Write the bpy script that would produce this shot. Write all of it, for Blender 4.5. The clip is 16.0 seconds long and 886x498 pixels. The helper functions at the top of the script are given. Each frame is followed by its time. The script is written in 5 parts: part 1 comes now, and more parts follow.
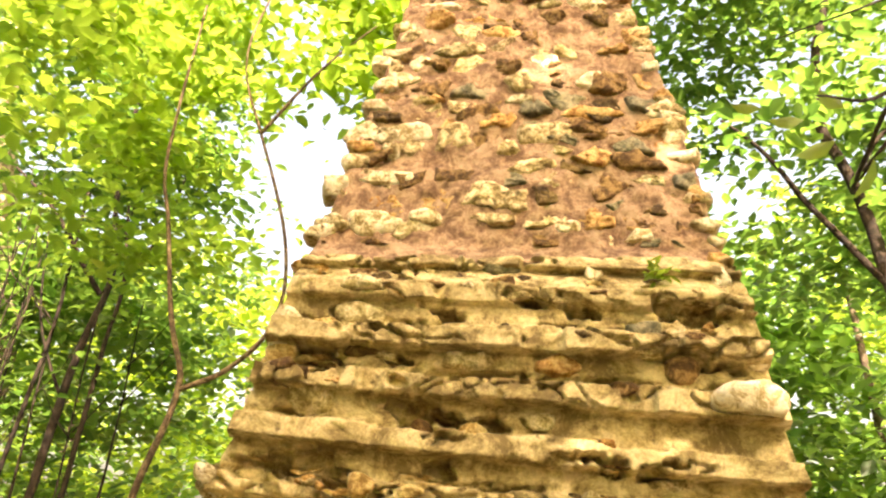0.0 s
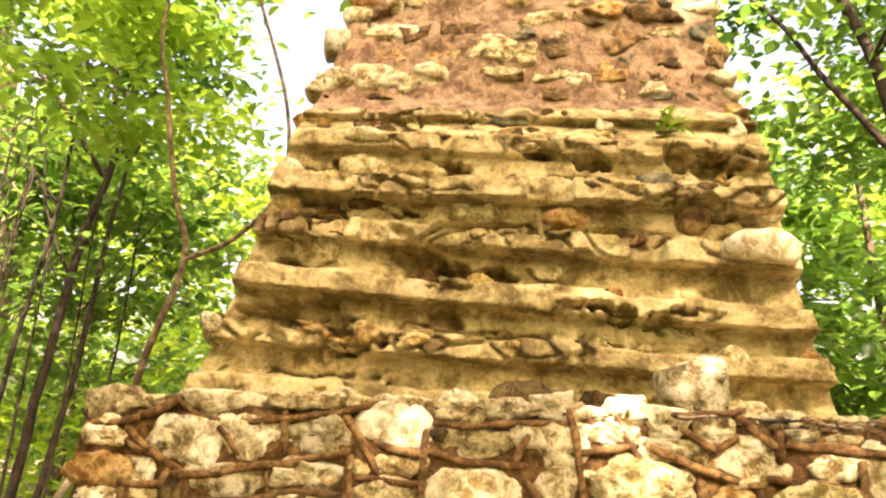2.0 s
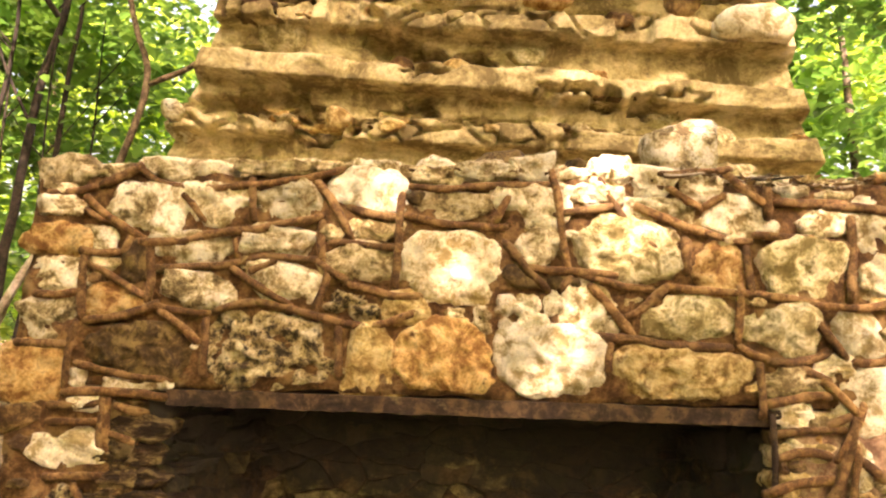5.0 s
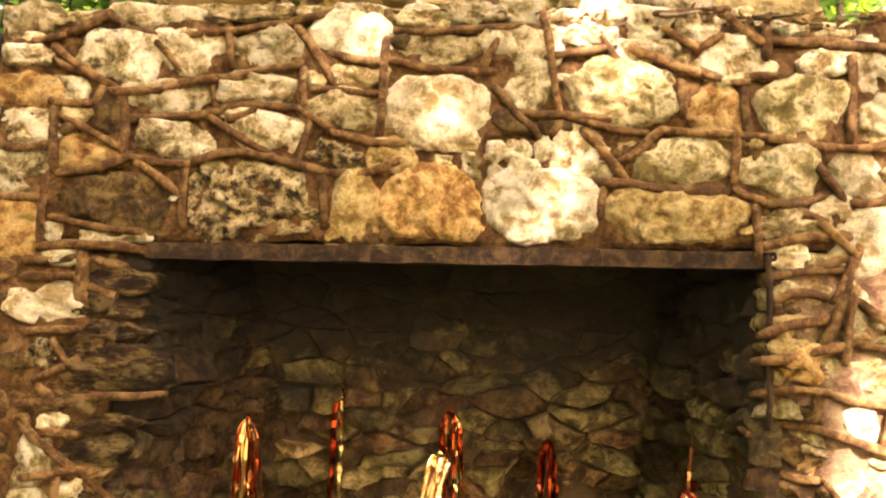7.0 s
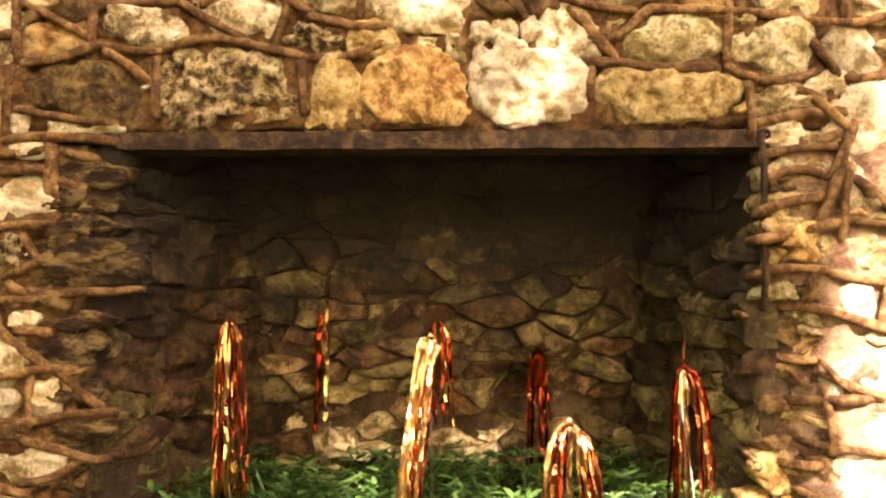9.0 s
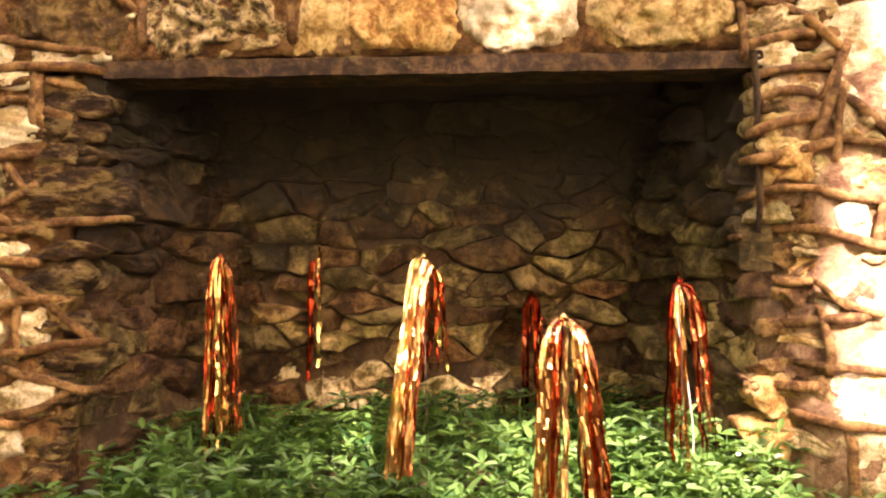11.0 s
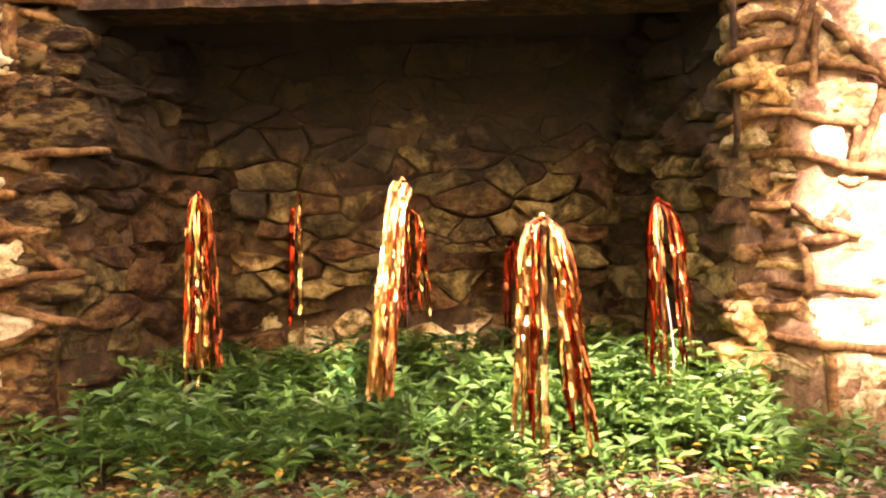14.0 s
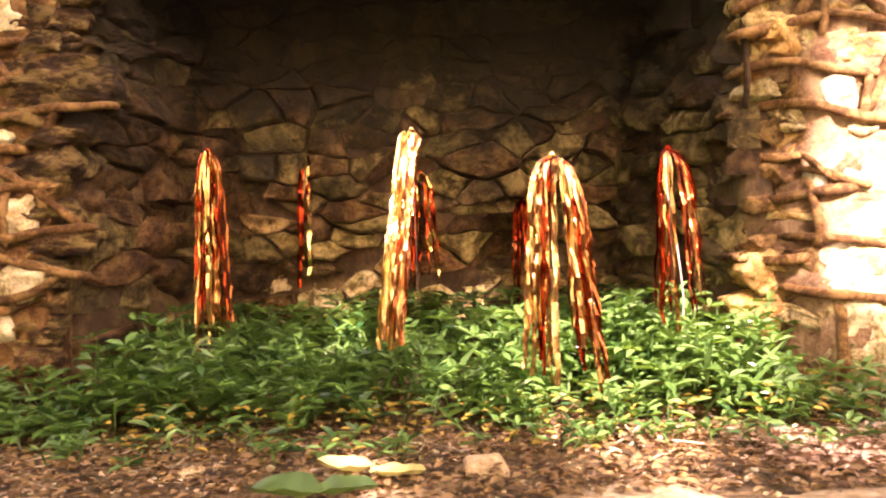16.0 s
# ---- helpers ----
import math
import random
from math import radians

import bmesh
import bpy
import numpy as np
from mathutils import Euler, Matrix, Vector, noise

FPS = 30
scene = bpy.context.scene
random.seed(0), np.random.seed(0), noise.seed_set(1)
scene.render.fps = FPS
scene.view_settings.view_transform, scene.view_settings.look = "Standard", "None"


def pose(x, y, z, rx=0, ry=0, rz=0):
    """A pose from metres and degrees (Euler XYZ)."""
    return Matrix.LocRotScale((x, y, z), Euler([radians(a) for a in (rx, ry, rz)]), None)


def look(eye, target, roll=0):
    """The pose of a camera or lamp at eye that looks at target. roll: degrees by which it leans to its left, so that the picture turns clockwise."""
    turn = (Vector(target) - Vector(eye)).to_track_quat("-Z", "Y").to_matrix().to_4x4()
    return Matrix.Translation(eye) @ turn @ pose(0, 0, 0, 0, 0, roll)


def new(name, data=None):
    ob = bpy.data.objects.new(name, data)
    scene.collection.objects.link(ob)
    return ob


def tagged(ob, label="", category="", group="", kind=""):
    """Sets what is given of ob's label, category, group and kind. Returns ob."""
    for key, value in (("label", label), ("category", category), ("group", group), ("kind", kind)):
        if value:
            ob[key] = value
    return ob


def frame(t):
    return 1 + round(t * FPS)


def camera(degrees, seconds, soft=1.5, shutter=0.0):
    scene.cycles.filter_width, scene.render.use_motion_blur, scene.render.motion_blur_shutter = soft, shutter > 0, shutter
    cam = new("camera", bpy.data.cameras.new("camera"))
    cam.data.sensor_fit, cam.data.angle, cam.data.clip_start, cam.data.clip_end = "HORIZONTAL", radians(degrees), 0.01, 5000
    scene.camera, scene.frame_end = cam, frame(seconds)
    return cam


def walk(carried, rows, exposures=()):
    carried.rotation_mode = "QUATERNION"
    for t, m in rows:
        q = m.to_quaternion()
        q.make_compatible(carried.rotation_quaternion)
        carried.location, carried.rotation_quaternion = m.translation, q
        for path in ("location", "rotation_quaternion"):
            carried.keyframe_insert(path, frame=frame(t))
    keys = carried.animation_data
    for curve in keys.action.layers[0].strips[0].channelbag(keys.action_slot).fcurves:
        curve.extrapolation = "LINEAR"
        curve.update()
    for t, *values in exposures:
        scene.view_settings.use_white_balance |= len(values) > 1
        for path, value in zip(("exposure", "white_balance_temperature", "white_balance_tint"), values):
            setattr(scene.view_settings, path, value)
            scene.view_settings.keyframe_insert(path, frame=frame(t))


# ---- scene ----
cam = camera(57.0, 16.0, soft=2.2)
EXPOSURES = [(0.0, 2.38, 8400, 23), (4.0, 2.44, 7800, 32), (8.0, 2.58, 7700, 37), (12.0, 2.88, 7800, 52), (16.0, 2.95, 7900, 55)]
PATH = [
    (0, (0.038, -0.069, 1.602), (-0.132, 1.772, 2.366), 2.6),
    (0.5, (0.038, -0.035, 1.571), (-0.138, 1.826, 2.281), 2.7),
    (1, (0.035, -0.005, 1.536), (-0.14, 1.875, 2.195), 2.7),
    (1.5, (0.036, 0.024, 1.496), (-0.14, 1.926, 2.089), 2.7),
    (2, (0.033, 0.056, 1.451), (-0.147, 1.976, 1.98), 2.6),
    (2.5, (0.033, 0.086, 1.407), (-0.147, 2.021, 1.881), 2.6),
    (3, (0.037, 0.118, 1.364), (-0.131, 2.064, 1.795), 2.5),
    (3.5, (0.036, 0.159, 1.31), (-0.111, 2.115, 1.698), 2.4),
    (4, (0.029, 0.193, 1.254), (-0.102, 2.159, 1.597), 2.2),
    (6.5, (0.032, 0.305, 0.996), (-0.065, 2.3, 1.111), 1.3),
    (7, (0.032, 0.33, 0.933), (-0.051, 2.326, 1.023), 1.1),
    (7.5, (0.029, 0.352, 0.875), (-0.033, 2.35, 0.95), 0.8),
    (8, (0.027, 0.371, 0.816), (-0.015, 2.37, 0.878), 0.4),
    (8.5, (0.02, 0.386, 0.765), (-0.011, 2.385, 0.816), 0.2),
    (9, (0.018, 0.401, 0.71), (-0.018, 2.401, 0.749), -0.1),
    (9.5, (0.016, 0.414, 0.66), (-0.018, 2.413, 0.704), -0.3),
    (12, (0.025, 0.426, 0.461), (0.011, 2.426, 0.507), -1.1),
    (12.5, (0.03, 0.424, 0.433), (0.019, 2.424, 0.489), -1.2),
    (13, (0.034, 0.426, 0.407), (0.035, 2.425, 0.462), -1.4),
    (13.5, (0.029, 0.43, 0.387), (0.041, 2.429, 0.43), -1.5),
    (14, (0.027, 0.431, 0.367), (0.044, 2.43, 0.406), -1.6),
    (14.5, (0.028, 0.432, 0.348), (0.039, 2.432, 0.371), -1.7),
    (15, (0.022, 0.434, 0.323), (0.031, 2.434, 0.338), -1.8),
    (15.5, (0.022, 0.431, 0.304), (0.028, 2.431, 0.311), -1.8),
    (16, (0.019, 0.429, 0.289), (0.018, 2.429, 0.295), -1.9),
]
walk(cam, [(t, look(eye, target, roll)) for t, eye, target, roll in PATH], EXPOSURES)

# ---- world, sun ----
GROUND = -0.08
SUN_WAY = Vector((0.22, -0.72, 0.66)).normalized()      # from the hearth towards the sun
sun_up = math.asin(SUN_WAY.z)
sun_round = math.atan2(SUN_WAY.x, SUN_WAY.y)
world = bpy.data.worlds.new("world")
scene.world = world
world.use_nodes = True
sky = world.node_tree.nodes.new("ShaderNodeTexSky")
sky.sky_type, sky.sun_disc = "NISHITA", False
sky.sun_elevation, sky.sun_rotation = sun_up, sun_round
sky.air_density, sky.dust_density, sky.ozone_density = 1.4, 10.0, 0.0
backing = world.node_tree.nodes["Background"]
backing.inputs["Strength"].default_value = 0.15
world.node_tree.links.new(sky.outputs["Color"], backing.inputs["Color"])
sun_data = bpy.data.lights.new("sun", "SUN")
sun_data.energy, sun_data.angle, sun_data.color = 5.0, radians(0.55), (1.0, 0.93, 0.82)
sun = new("sun", sun_data)
sun.matrix_world = look(SUN_WAY * 30, (0, 0, 0))


# ---- materials ----
def node(tree, kind, **values):
    n = tree.nodes.new(kind)
    for key, value in values.items():
        n.inputs[key].default_value = value
    return n


def surface(name, colours, scale=8.0, rough=0.85, bump=0.9, fine=60.0, spots=None, spot_scale=5.0, spot_size=0.55,
            vary=0.2, depth=0.018, metal=0.0, stretch=None, soot=None):
    """Mottled surface: three colours over a coarse grain, a fine grain, and blotches of a fourth colour; stretch: strata; soot: heights between which
    a ragged coat of chimney soot sets in."""
    m = bpy.data.materials.new(name)
    m.use_nodes = True
    t = m.node_tree
    bsdf = t.nodes["Principled BSDF"]
    coord, info = t.nodes.new("ShaderNodeTexCoord"), t.nodes.new("ShaderNodeObjectInfo")
    shift = t.nodes.new("ShaderNodeVectorMath")
    shift.operation = "MULTIPLY_ADD"
    spread = t.nodes.new("ShaderNodeCombineXYZ")
    for i in range(3):
        t.links.new(info.outputs["Random"], spread.inputs[i])
    t.links.new(spread.outputs[0], shift.inputs[0])
    shift.inputs[1].default_value = (37.0, 53.0, 71.0)
    t.links.new(coord.outputs["Object"], shift.inputs[2])
    where = shift.outputs[0]
    if stretch:
        strata = t.nodes.new("ShaderNodeMapping")
        strata.inputs["Scale"].default_value, strata.inputs["Rotation"].default_value = stretch, (0.0, 0.2, 0.0)
        t.links.new(where, strata.inputs["Vector"])
        where = strata.outputs[0]
    coarse = node(t, "ShaderNodeTexNoise", Scale=scale, Detail=11.0, Roughness=0.76, Distortion=0.3)
    grain = node(t, "ShaderNodeTexNoise", Scale=fine, Detail=6.0, Roughness=0.7)
    t.links.new(where, coarse.inputs["Vector"])
    t.links.new(where, grain.inputs["Vector"])
    ramp = t.nodes.new("ShaderNodeValToRGB")
    ramp.color_ramp.elements[0].position, ramp.color_ramp.elements[1].position = 0.425, 0.57
    ramp.color_ramp.elements[0].color = (*colours[0], 1)
    ramp.color_ramp.elements[1].color = (*colours[2], 1)
    ramp.color_ramp.elements.new(0.5).color = (*colours[1], 1)
    t.links.new(coarse.outputs["Fac"], ramp.inputs["Fac"])
    colour = ramp.outputs["Color"]
    if spots:
        blot = node(t, "ShaderNodeTexNoise", Scale=spot_scale, Detail=7.0, Roughness=0.7)
        t.links.new(where, blot.inputs["Vector"])
        edge = t.nodes.new("ShaderNodeMapRange")
        edge.inputs["From Min"].default_value, edge.inputs["From Max"].default_value = spot_size, spot_size + 0.1
        t.links.new(blot.outputs["Fac"], edge.inputs["Value"])
        mix = t.nodes.new("ShaderNodeMixRGB")
        mix.inputs[2].default_value = (*spots, 1)
        t.links.new(edge.outputs[0], mix.inputs[0])
        t.links.new(colour, mix.inputs[1])
        colour = mix.outputs[0]
    dust = t.nodes.new("ShaderNodeMapRange")
    dust.inputs["From Min"].default_value, dust.inputs["From Max"].default_value = 0.3, 0.7
    dust.inputs["To Min"].default_value, dust.inputs["To Max"].default_value = 0.72, 1.2
    t.links.new(grain.outputs["Fac"], dust.inputs["Value"])
    own = t.nodes.new("ShaderNodeMapRange")
    own.inputs["To Min"].default_value, own.inputs["To Max"].default_value = 1 - vary, 1 + vary
    t.links.new(info.outputs["Random"], own.inputs["Value"])
    times = t.nodes.new("ShaderNodeMath")
    times.operation = "MULTIPLY"
    t.links.new(dust.outputs[0], times.inputs[0])
    t.links.new(own.outputs[0], times.inputs[1])
    tone = t.nodes.new("ShaderNodeHueSaturation")
    t.links.new(times.outputs[0], tone.inputs["Value"])
    t.links.new(colour, tone.inputs["Color"])
    colour = tone.outputs["Color"]
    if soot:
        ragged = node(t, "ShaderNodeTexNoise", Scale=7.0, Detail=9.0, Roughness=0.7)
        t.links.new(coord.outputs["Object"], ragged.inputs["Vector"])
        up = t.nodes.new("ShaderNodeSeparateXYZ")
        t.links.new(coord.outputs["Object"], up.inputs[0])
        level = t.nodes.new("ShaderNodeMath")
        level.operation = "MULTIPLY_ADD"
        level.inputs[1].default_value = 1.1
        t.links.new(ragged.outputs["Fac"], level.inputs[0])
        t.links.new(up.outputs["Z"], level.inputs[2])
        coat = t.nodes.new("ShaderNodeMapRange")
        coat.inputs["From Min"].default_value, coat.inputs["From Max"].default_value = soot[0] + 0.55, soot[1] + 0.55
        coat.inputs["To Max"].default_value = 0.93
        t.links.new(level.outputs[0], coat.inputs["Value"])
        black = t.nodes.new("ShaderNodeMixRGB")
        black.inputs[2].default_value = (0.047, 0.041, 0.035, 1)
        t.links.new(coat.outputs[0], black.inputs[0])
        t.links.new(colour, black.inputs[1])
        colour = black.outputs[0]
    t.links.new(colour, bsdf.inputs["Base Color"])
    both = t.nodes.new("ShaderNodeMath")
    both.operation = "MULTIPLY_ADD"
    t.links.new(grain.outputs["Fac"], both.inputs[0])
    both.inputs[1].default_value = 0.4
    t.links.new(coarse.outputs["Fac"], both.inputs[2])
    relief = node(t, "ShaderNodeBump", Strength=bump, Distance=depth)
    t.links.new(both.outputs[0], relief.inputs["Height"])
    t.links.new(relief.outputs[0], bsdf.inputs["Normal"])
    bsdf.inputs["Roughness"].default_value = rough
    bsdf.inputs["Metallic"].default_value = metal
    bsdf.inputs["Specular IOR Level"].default_value = 0.3
    return m


def leaf_surface(name, dark, light, through_light, rough=0.45, thin=0.5):
    """Leaf: each blade its own tone, and light that shines through it."""
    m = bpy.data.materials.new(name)
    m.use_nodes = True
    t = m.node_tree
    bsdf = t.nodes["Principled BSDF"]
    geo = t.nodes.new("ShaderNodeNewGeometry")
    ramp = t.nodes.new("ShaderNodeValToRGB")
    ramp.color_ramp.elements[0].color, ramp.color_ramp.elements[1].color = (*dark, 1), (*light, 1)
    t.links.new(geo.outputs["Random Per Island"], ramp.inputs["Fac"])
    t.links.new(ramp.outputs["Color"], bsdf.inputs["Base Color"])
    bsdf.inputs["Roughness"].default_value = rough
    lit = t.nodes.new("ShaderNodeBsdfTranslucent")
    glow = t.nodes.new("ShaderNodeMixRGB")
    glow.blend_type = "MULTIPLY"
    glow.inputs[0].default_value = 1.0
    glow.inputs[2].default_value = (*through_light, 1)
    t.links.new(ramp.outputs["Color"], glow.inputs[1])
    t.links.new(glow.outputs[0], lit.inputs["Color"])
    mix = t.nodes.new("ShaderNodeMixShader")
    mix.inputs[0].default_value = thin
    t.links.new(bsdf.outputs[0], mix.inputs[1])
    t.links.new(lit.outputs[0], mix.inputs[2])
    t.links.new(mix.outputs[0], t.nodes["Material Output"].inputs["Surface"])
    return m


STONES = {
    "c": surface("cream_limestone", ((0.27, 0.185, 0.07), (0.70, 0.59, 0.35), (0.87, 0.81, 0.62)), 17, fine=130, spots=(0.15, 0.10, 0.035), spot_scale=24, spot_size=0.58),
    "w": surface("pale_limestone", ((0.42, 0.31, 0.14), (0.76, 0.66, 0.44), (0.86, 0.80, 0.62)), 17, fine=130, spots=(0.28, 0.19, 0.07), spot_scale=16, spot_size=0.59),
    "m": surface("mottled_limestone", ((0.16, 0.105, 0.04), (0.58, 0.47, 0.25), (0.88, 0.81, 0.62)), 15, fine=130, spots=(0.11, 0.08, 0.03), spot_scale=20, spot_size=0.55),
    "g": surface("tan_fieldstone", ((0.18, 0.12, 0.045), (0.52, 0.40, 0.19), (0.78, 0.67, 0.42)), 18, fine=130, spots=(0.11, 0.085, 0.03), spot_scale=22, spot_size=0.56),
    "y": surface("yellow_sandstone", ((0.30, 0.18, 0.055), (0.60, 0.43, 0.17), (0.76, 0.62, 0.32)), 18, fine=130, spots=(0.22, 0.12, 0.04), spot_scale=18, spot_size=0.57),
    "o": surface("ochre_sandstone", ((0.26, 0.12, 0.035), (0.54, 0.325, 0.11), (0.70, 0.50, 0.23)), 16, fine=130, spots=(0.15, 0.07, 0.025), spot_size=0.58, spot_scale=16),
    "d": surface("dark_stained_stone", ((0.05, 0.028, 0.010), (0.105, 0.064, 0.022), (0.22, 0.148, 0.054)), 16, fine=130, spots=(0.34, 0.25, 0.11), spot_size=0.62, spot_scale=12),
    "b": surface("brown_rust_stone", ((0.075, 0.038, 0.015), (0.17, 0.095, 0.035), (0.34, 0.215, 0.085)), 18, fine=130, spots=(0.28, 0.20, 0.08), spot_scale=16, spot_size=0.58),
    "v": surface("greenish_limestone", ((0.22, 0.165, 0.058), (0.52, 0.425, 0.20), (0.78, 0.69, 0.44)), 17, fine=130, spots=(0.20, 0.16, 0.05), spot_scale=17, spot_size=0.56),
    # the dark of the pits is painted on as near-black blotches
    "h": surface("pitted_limestone", ((0.06, 0.038, 0.015), (0.50, 0.37, 0.16), (0.80, 0.68, 0.42)), 24, fine=130, spots=(0.04, 0.024, 0.01), spot_scale=30, spot_size=0.51, bump=1.0, depth=0.02),
    "s": surface("grey_slate_stone", ((0.10, 0.10, 0.06), (0.20, 0.18, 0.11), (0.33, 0.30, 0.18)), 16, fine=130),
}
STONES["W"] = surface("brown_veined_limestone", ((0.40, 0.28, 0.11), (0.74, 0.63, 0.40), (0.86, 0.79, 0.60)), 13, fine=130, spots=(0.30, 0.20, 0.07), spot_scale=9, spot_size=0.54)
STONES["T"], STONES["O"], STONES["Y"] = STONES["v"], STONES["o"], STONES["y"]
MORTAR = surface("brown_mortar", ((0.075, 0.034, 0.011), (0.16, 0.08, 0.027), (0.27, 0.155, 0.058)), 20, bump=1.0, spots=(0.28, 0.19, 0.085), spot_scale=11, spot_size=0.58, vary=0)
BEAD = surface("red_brown_mortar_ridge", ((0.08, 0.037, 0.012), (0.165, 0.084, 0.028), (0.29, 0.172, 0.068)), 24, rough=0.8, bump=0.6, vary=0.25)
CEMENT = surface("weathered_cement", ((0.20, 0.143, 0.058), (0.44, 0.345, 0.158), (0.64, 0.53, 0.29)), 6, bump=0.9, fine=60, spots=(0.12, 0.085, 0.035), spot_scale=8, spot_size=0.60, vary=0, depth=0.012)
PINK = surface("pinkish_mortar", ((0.15, 0.084, 0.045), (0.29, 0.18, 0.103), (0.40, 0.28, 0.17)), 11, bump=0.9, spots=(0.30, 0.22, 0.12), spot_scale=4, spot_size=0.58, vary=0, depth=0.012)
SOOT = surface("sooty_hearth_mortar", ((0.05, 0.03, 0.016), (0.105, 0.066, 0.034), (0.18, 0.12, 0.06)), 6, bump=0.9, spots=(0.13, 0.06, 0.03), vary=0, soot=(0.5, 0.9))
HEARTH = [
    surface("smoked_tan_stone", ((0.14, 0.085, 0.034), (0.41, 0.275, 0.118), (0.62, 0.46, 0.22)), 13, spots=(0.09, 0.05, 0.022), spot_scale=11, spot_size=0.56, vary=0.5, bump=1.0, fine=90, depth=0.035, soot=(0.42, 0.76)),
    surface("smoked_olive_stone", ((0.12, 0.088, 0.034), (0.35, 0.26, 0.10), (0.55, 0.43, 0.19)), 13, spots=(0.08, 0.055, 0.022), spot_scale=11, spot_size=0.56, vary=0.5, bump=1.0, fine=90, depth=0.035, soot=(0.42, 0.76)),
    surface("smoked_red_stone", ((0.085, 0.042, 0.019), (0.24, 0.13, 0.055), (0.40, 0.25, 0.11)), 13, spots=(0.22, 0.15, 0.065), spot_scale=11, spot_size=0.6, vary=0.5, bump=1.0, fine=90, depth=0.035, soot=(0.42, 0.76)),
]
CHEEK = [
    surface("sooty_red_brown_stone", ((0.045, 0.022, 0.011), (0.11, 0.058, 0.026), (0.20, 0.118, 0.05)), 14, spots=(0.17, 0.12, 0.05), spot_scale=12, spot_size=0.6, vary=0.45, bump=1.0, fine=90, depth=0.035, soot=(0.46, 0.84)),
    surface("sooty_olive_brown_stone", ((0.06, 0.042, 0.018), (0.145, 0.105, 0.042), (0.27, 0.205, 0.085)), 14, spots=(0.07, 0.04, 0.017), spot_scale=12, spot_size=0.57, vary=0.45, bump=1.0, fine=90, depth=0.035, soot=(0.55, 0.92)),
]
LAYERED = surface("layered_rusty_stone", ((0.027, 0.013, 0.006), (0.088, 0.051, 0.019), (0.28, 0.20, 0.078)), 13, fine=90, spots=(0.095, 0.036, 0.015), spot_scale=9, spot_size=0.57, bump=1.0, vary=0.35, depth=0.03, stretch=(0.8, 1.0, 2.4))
PIER_MORTAR = surface("pinkish_pier_mortar", ((0.16, 0.085, 0.045), (0.31, 0.185, 0.105), (0.46, 0.315, 0.19)), 13, bump=1.0, spots=(0.40, 0.31, 0.17), spot_scale=8, spot_size=0.56, vary=0, depth=0.02)
RUST = surface("rusty_iron", ((0.022, 0.012, 0.007), (0.05, 0.028, 0.014), (0.115, 0.068, 0.03)), 16, rough=0.75, bump=0.8, spots=(0.20, 0.15, 0.07), spot_scale=9, spot_size=0.61)
SOIL = surface("leaf_strewn_soil", ((0.045, 0.029, 0.012), (0.105, 0.07, 0.032), (0.23, 0.165, 0.082)), 14, bump=1.0, fine=150, spots=(0.40, 0.30, 0.19), spot_scale=45, spot_size=0.60, vary=0, depth=0.02)
BARK = surface("grey_brown_bark", ((0.05, 0.035, 0.022), (0.10, 0.075, 0.05), (0.17, 0.135, 0.09)), 14, bump=1.0, vary=0.3, depth=0.01)
PALE_BARK = surface("pale_bark", ((0.22, 0.17, 0.12), (0.36, 0.29, 0.21), (0.50, 0.42, 0.32)), 12, bump=0.8, vary=0.2)
STEM_BARK = surface("tan_stem_bark", ((0.06, 0.04, 0.02), (0.12, 0.085, 0.045), (0.22, 0.165, 0.095)), 12, bump=0.8, vary=0.2)
# the shade on the stems is put into this near-black bark colour
DARK_BARK = surface("shade_dark_bark", ((0.012, 0.008, 0.005), (0.025, 0.017, 0.011), (0.05, 0.035, 0.023)), 14, bump=1.0, vary=0.3)
# light put into the leaf colours: LEAF_HIGH a sunlit tone, LEAF_LOW a shaded one
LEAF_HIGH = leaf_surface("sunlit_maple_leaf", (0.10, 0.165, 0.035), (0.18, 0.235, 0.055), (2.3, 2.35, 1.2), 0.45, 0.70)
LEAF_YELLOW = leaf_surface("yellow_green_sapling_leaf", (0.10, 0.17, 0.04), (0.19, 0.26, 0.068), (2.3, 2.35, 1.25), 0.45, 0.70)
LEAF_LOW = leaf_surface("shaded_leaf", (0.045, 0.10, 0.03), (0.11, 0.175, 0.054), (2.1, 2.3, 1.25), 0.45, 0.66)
VINCA = leaf_surface("periwinkle_leaf", (0.014, 0.064, 0.018), (0.12, 0.26, 0.068), (1.6, 1.5, 0.6), 0.28, 0.3)
YELLOWED = leaf_surface("yellowed_leaf", (0.35, 0.24, 0.04), (0.55, 0.45, 0.12), (1.1, 1.0, 0.6))
LITTER = leaf_surface("dry_brown_leaf", (0.10, 0.055, 0.022), (0.40, 0.27, 0.125), (0.6, 0.5, 0.4), 0.7)


# ---- makers ----
def mesh_object(name, verts, faces, material, parent=None, label="", smooth=True, at=None):
    me = bpy.data.meshes.new(name)
    me.from_pydata([tuple(v) for v in verts], [], [tuple(f) for f in faces])
    me.materials.append(material)
    if smooth:
        me.polygons.foreach_set("use_smooth", [True] * len(me.polygons))
    ob = new(name, me)
    if at is not None:
        ob.location = at
    if parent is not None:
        ob.parent = parent
    if label:
        tagged(ob, label)
    return ob


def empty(name, at=(0, 0, 0)):
    ob = new(name)
    ob.location = at
    ob.empty_display_size = 0.05
    return ob


def ball(level):
    bm = bmesh.new()
    bmesh.ops.create_icosphere(bm, subdivisions=level, radius=1.0)
    v = np.array([p.co for p in bm.verts])
    f = [[p.index for p in face.verts] for face in bm.faces]
    bm.free()
    return v, f


BALLS = {n: ball(n) for n in (2, 3, 4, 5)}


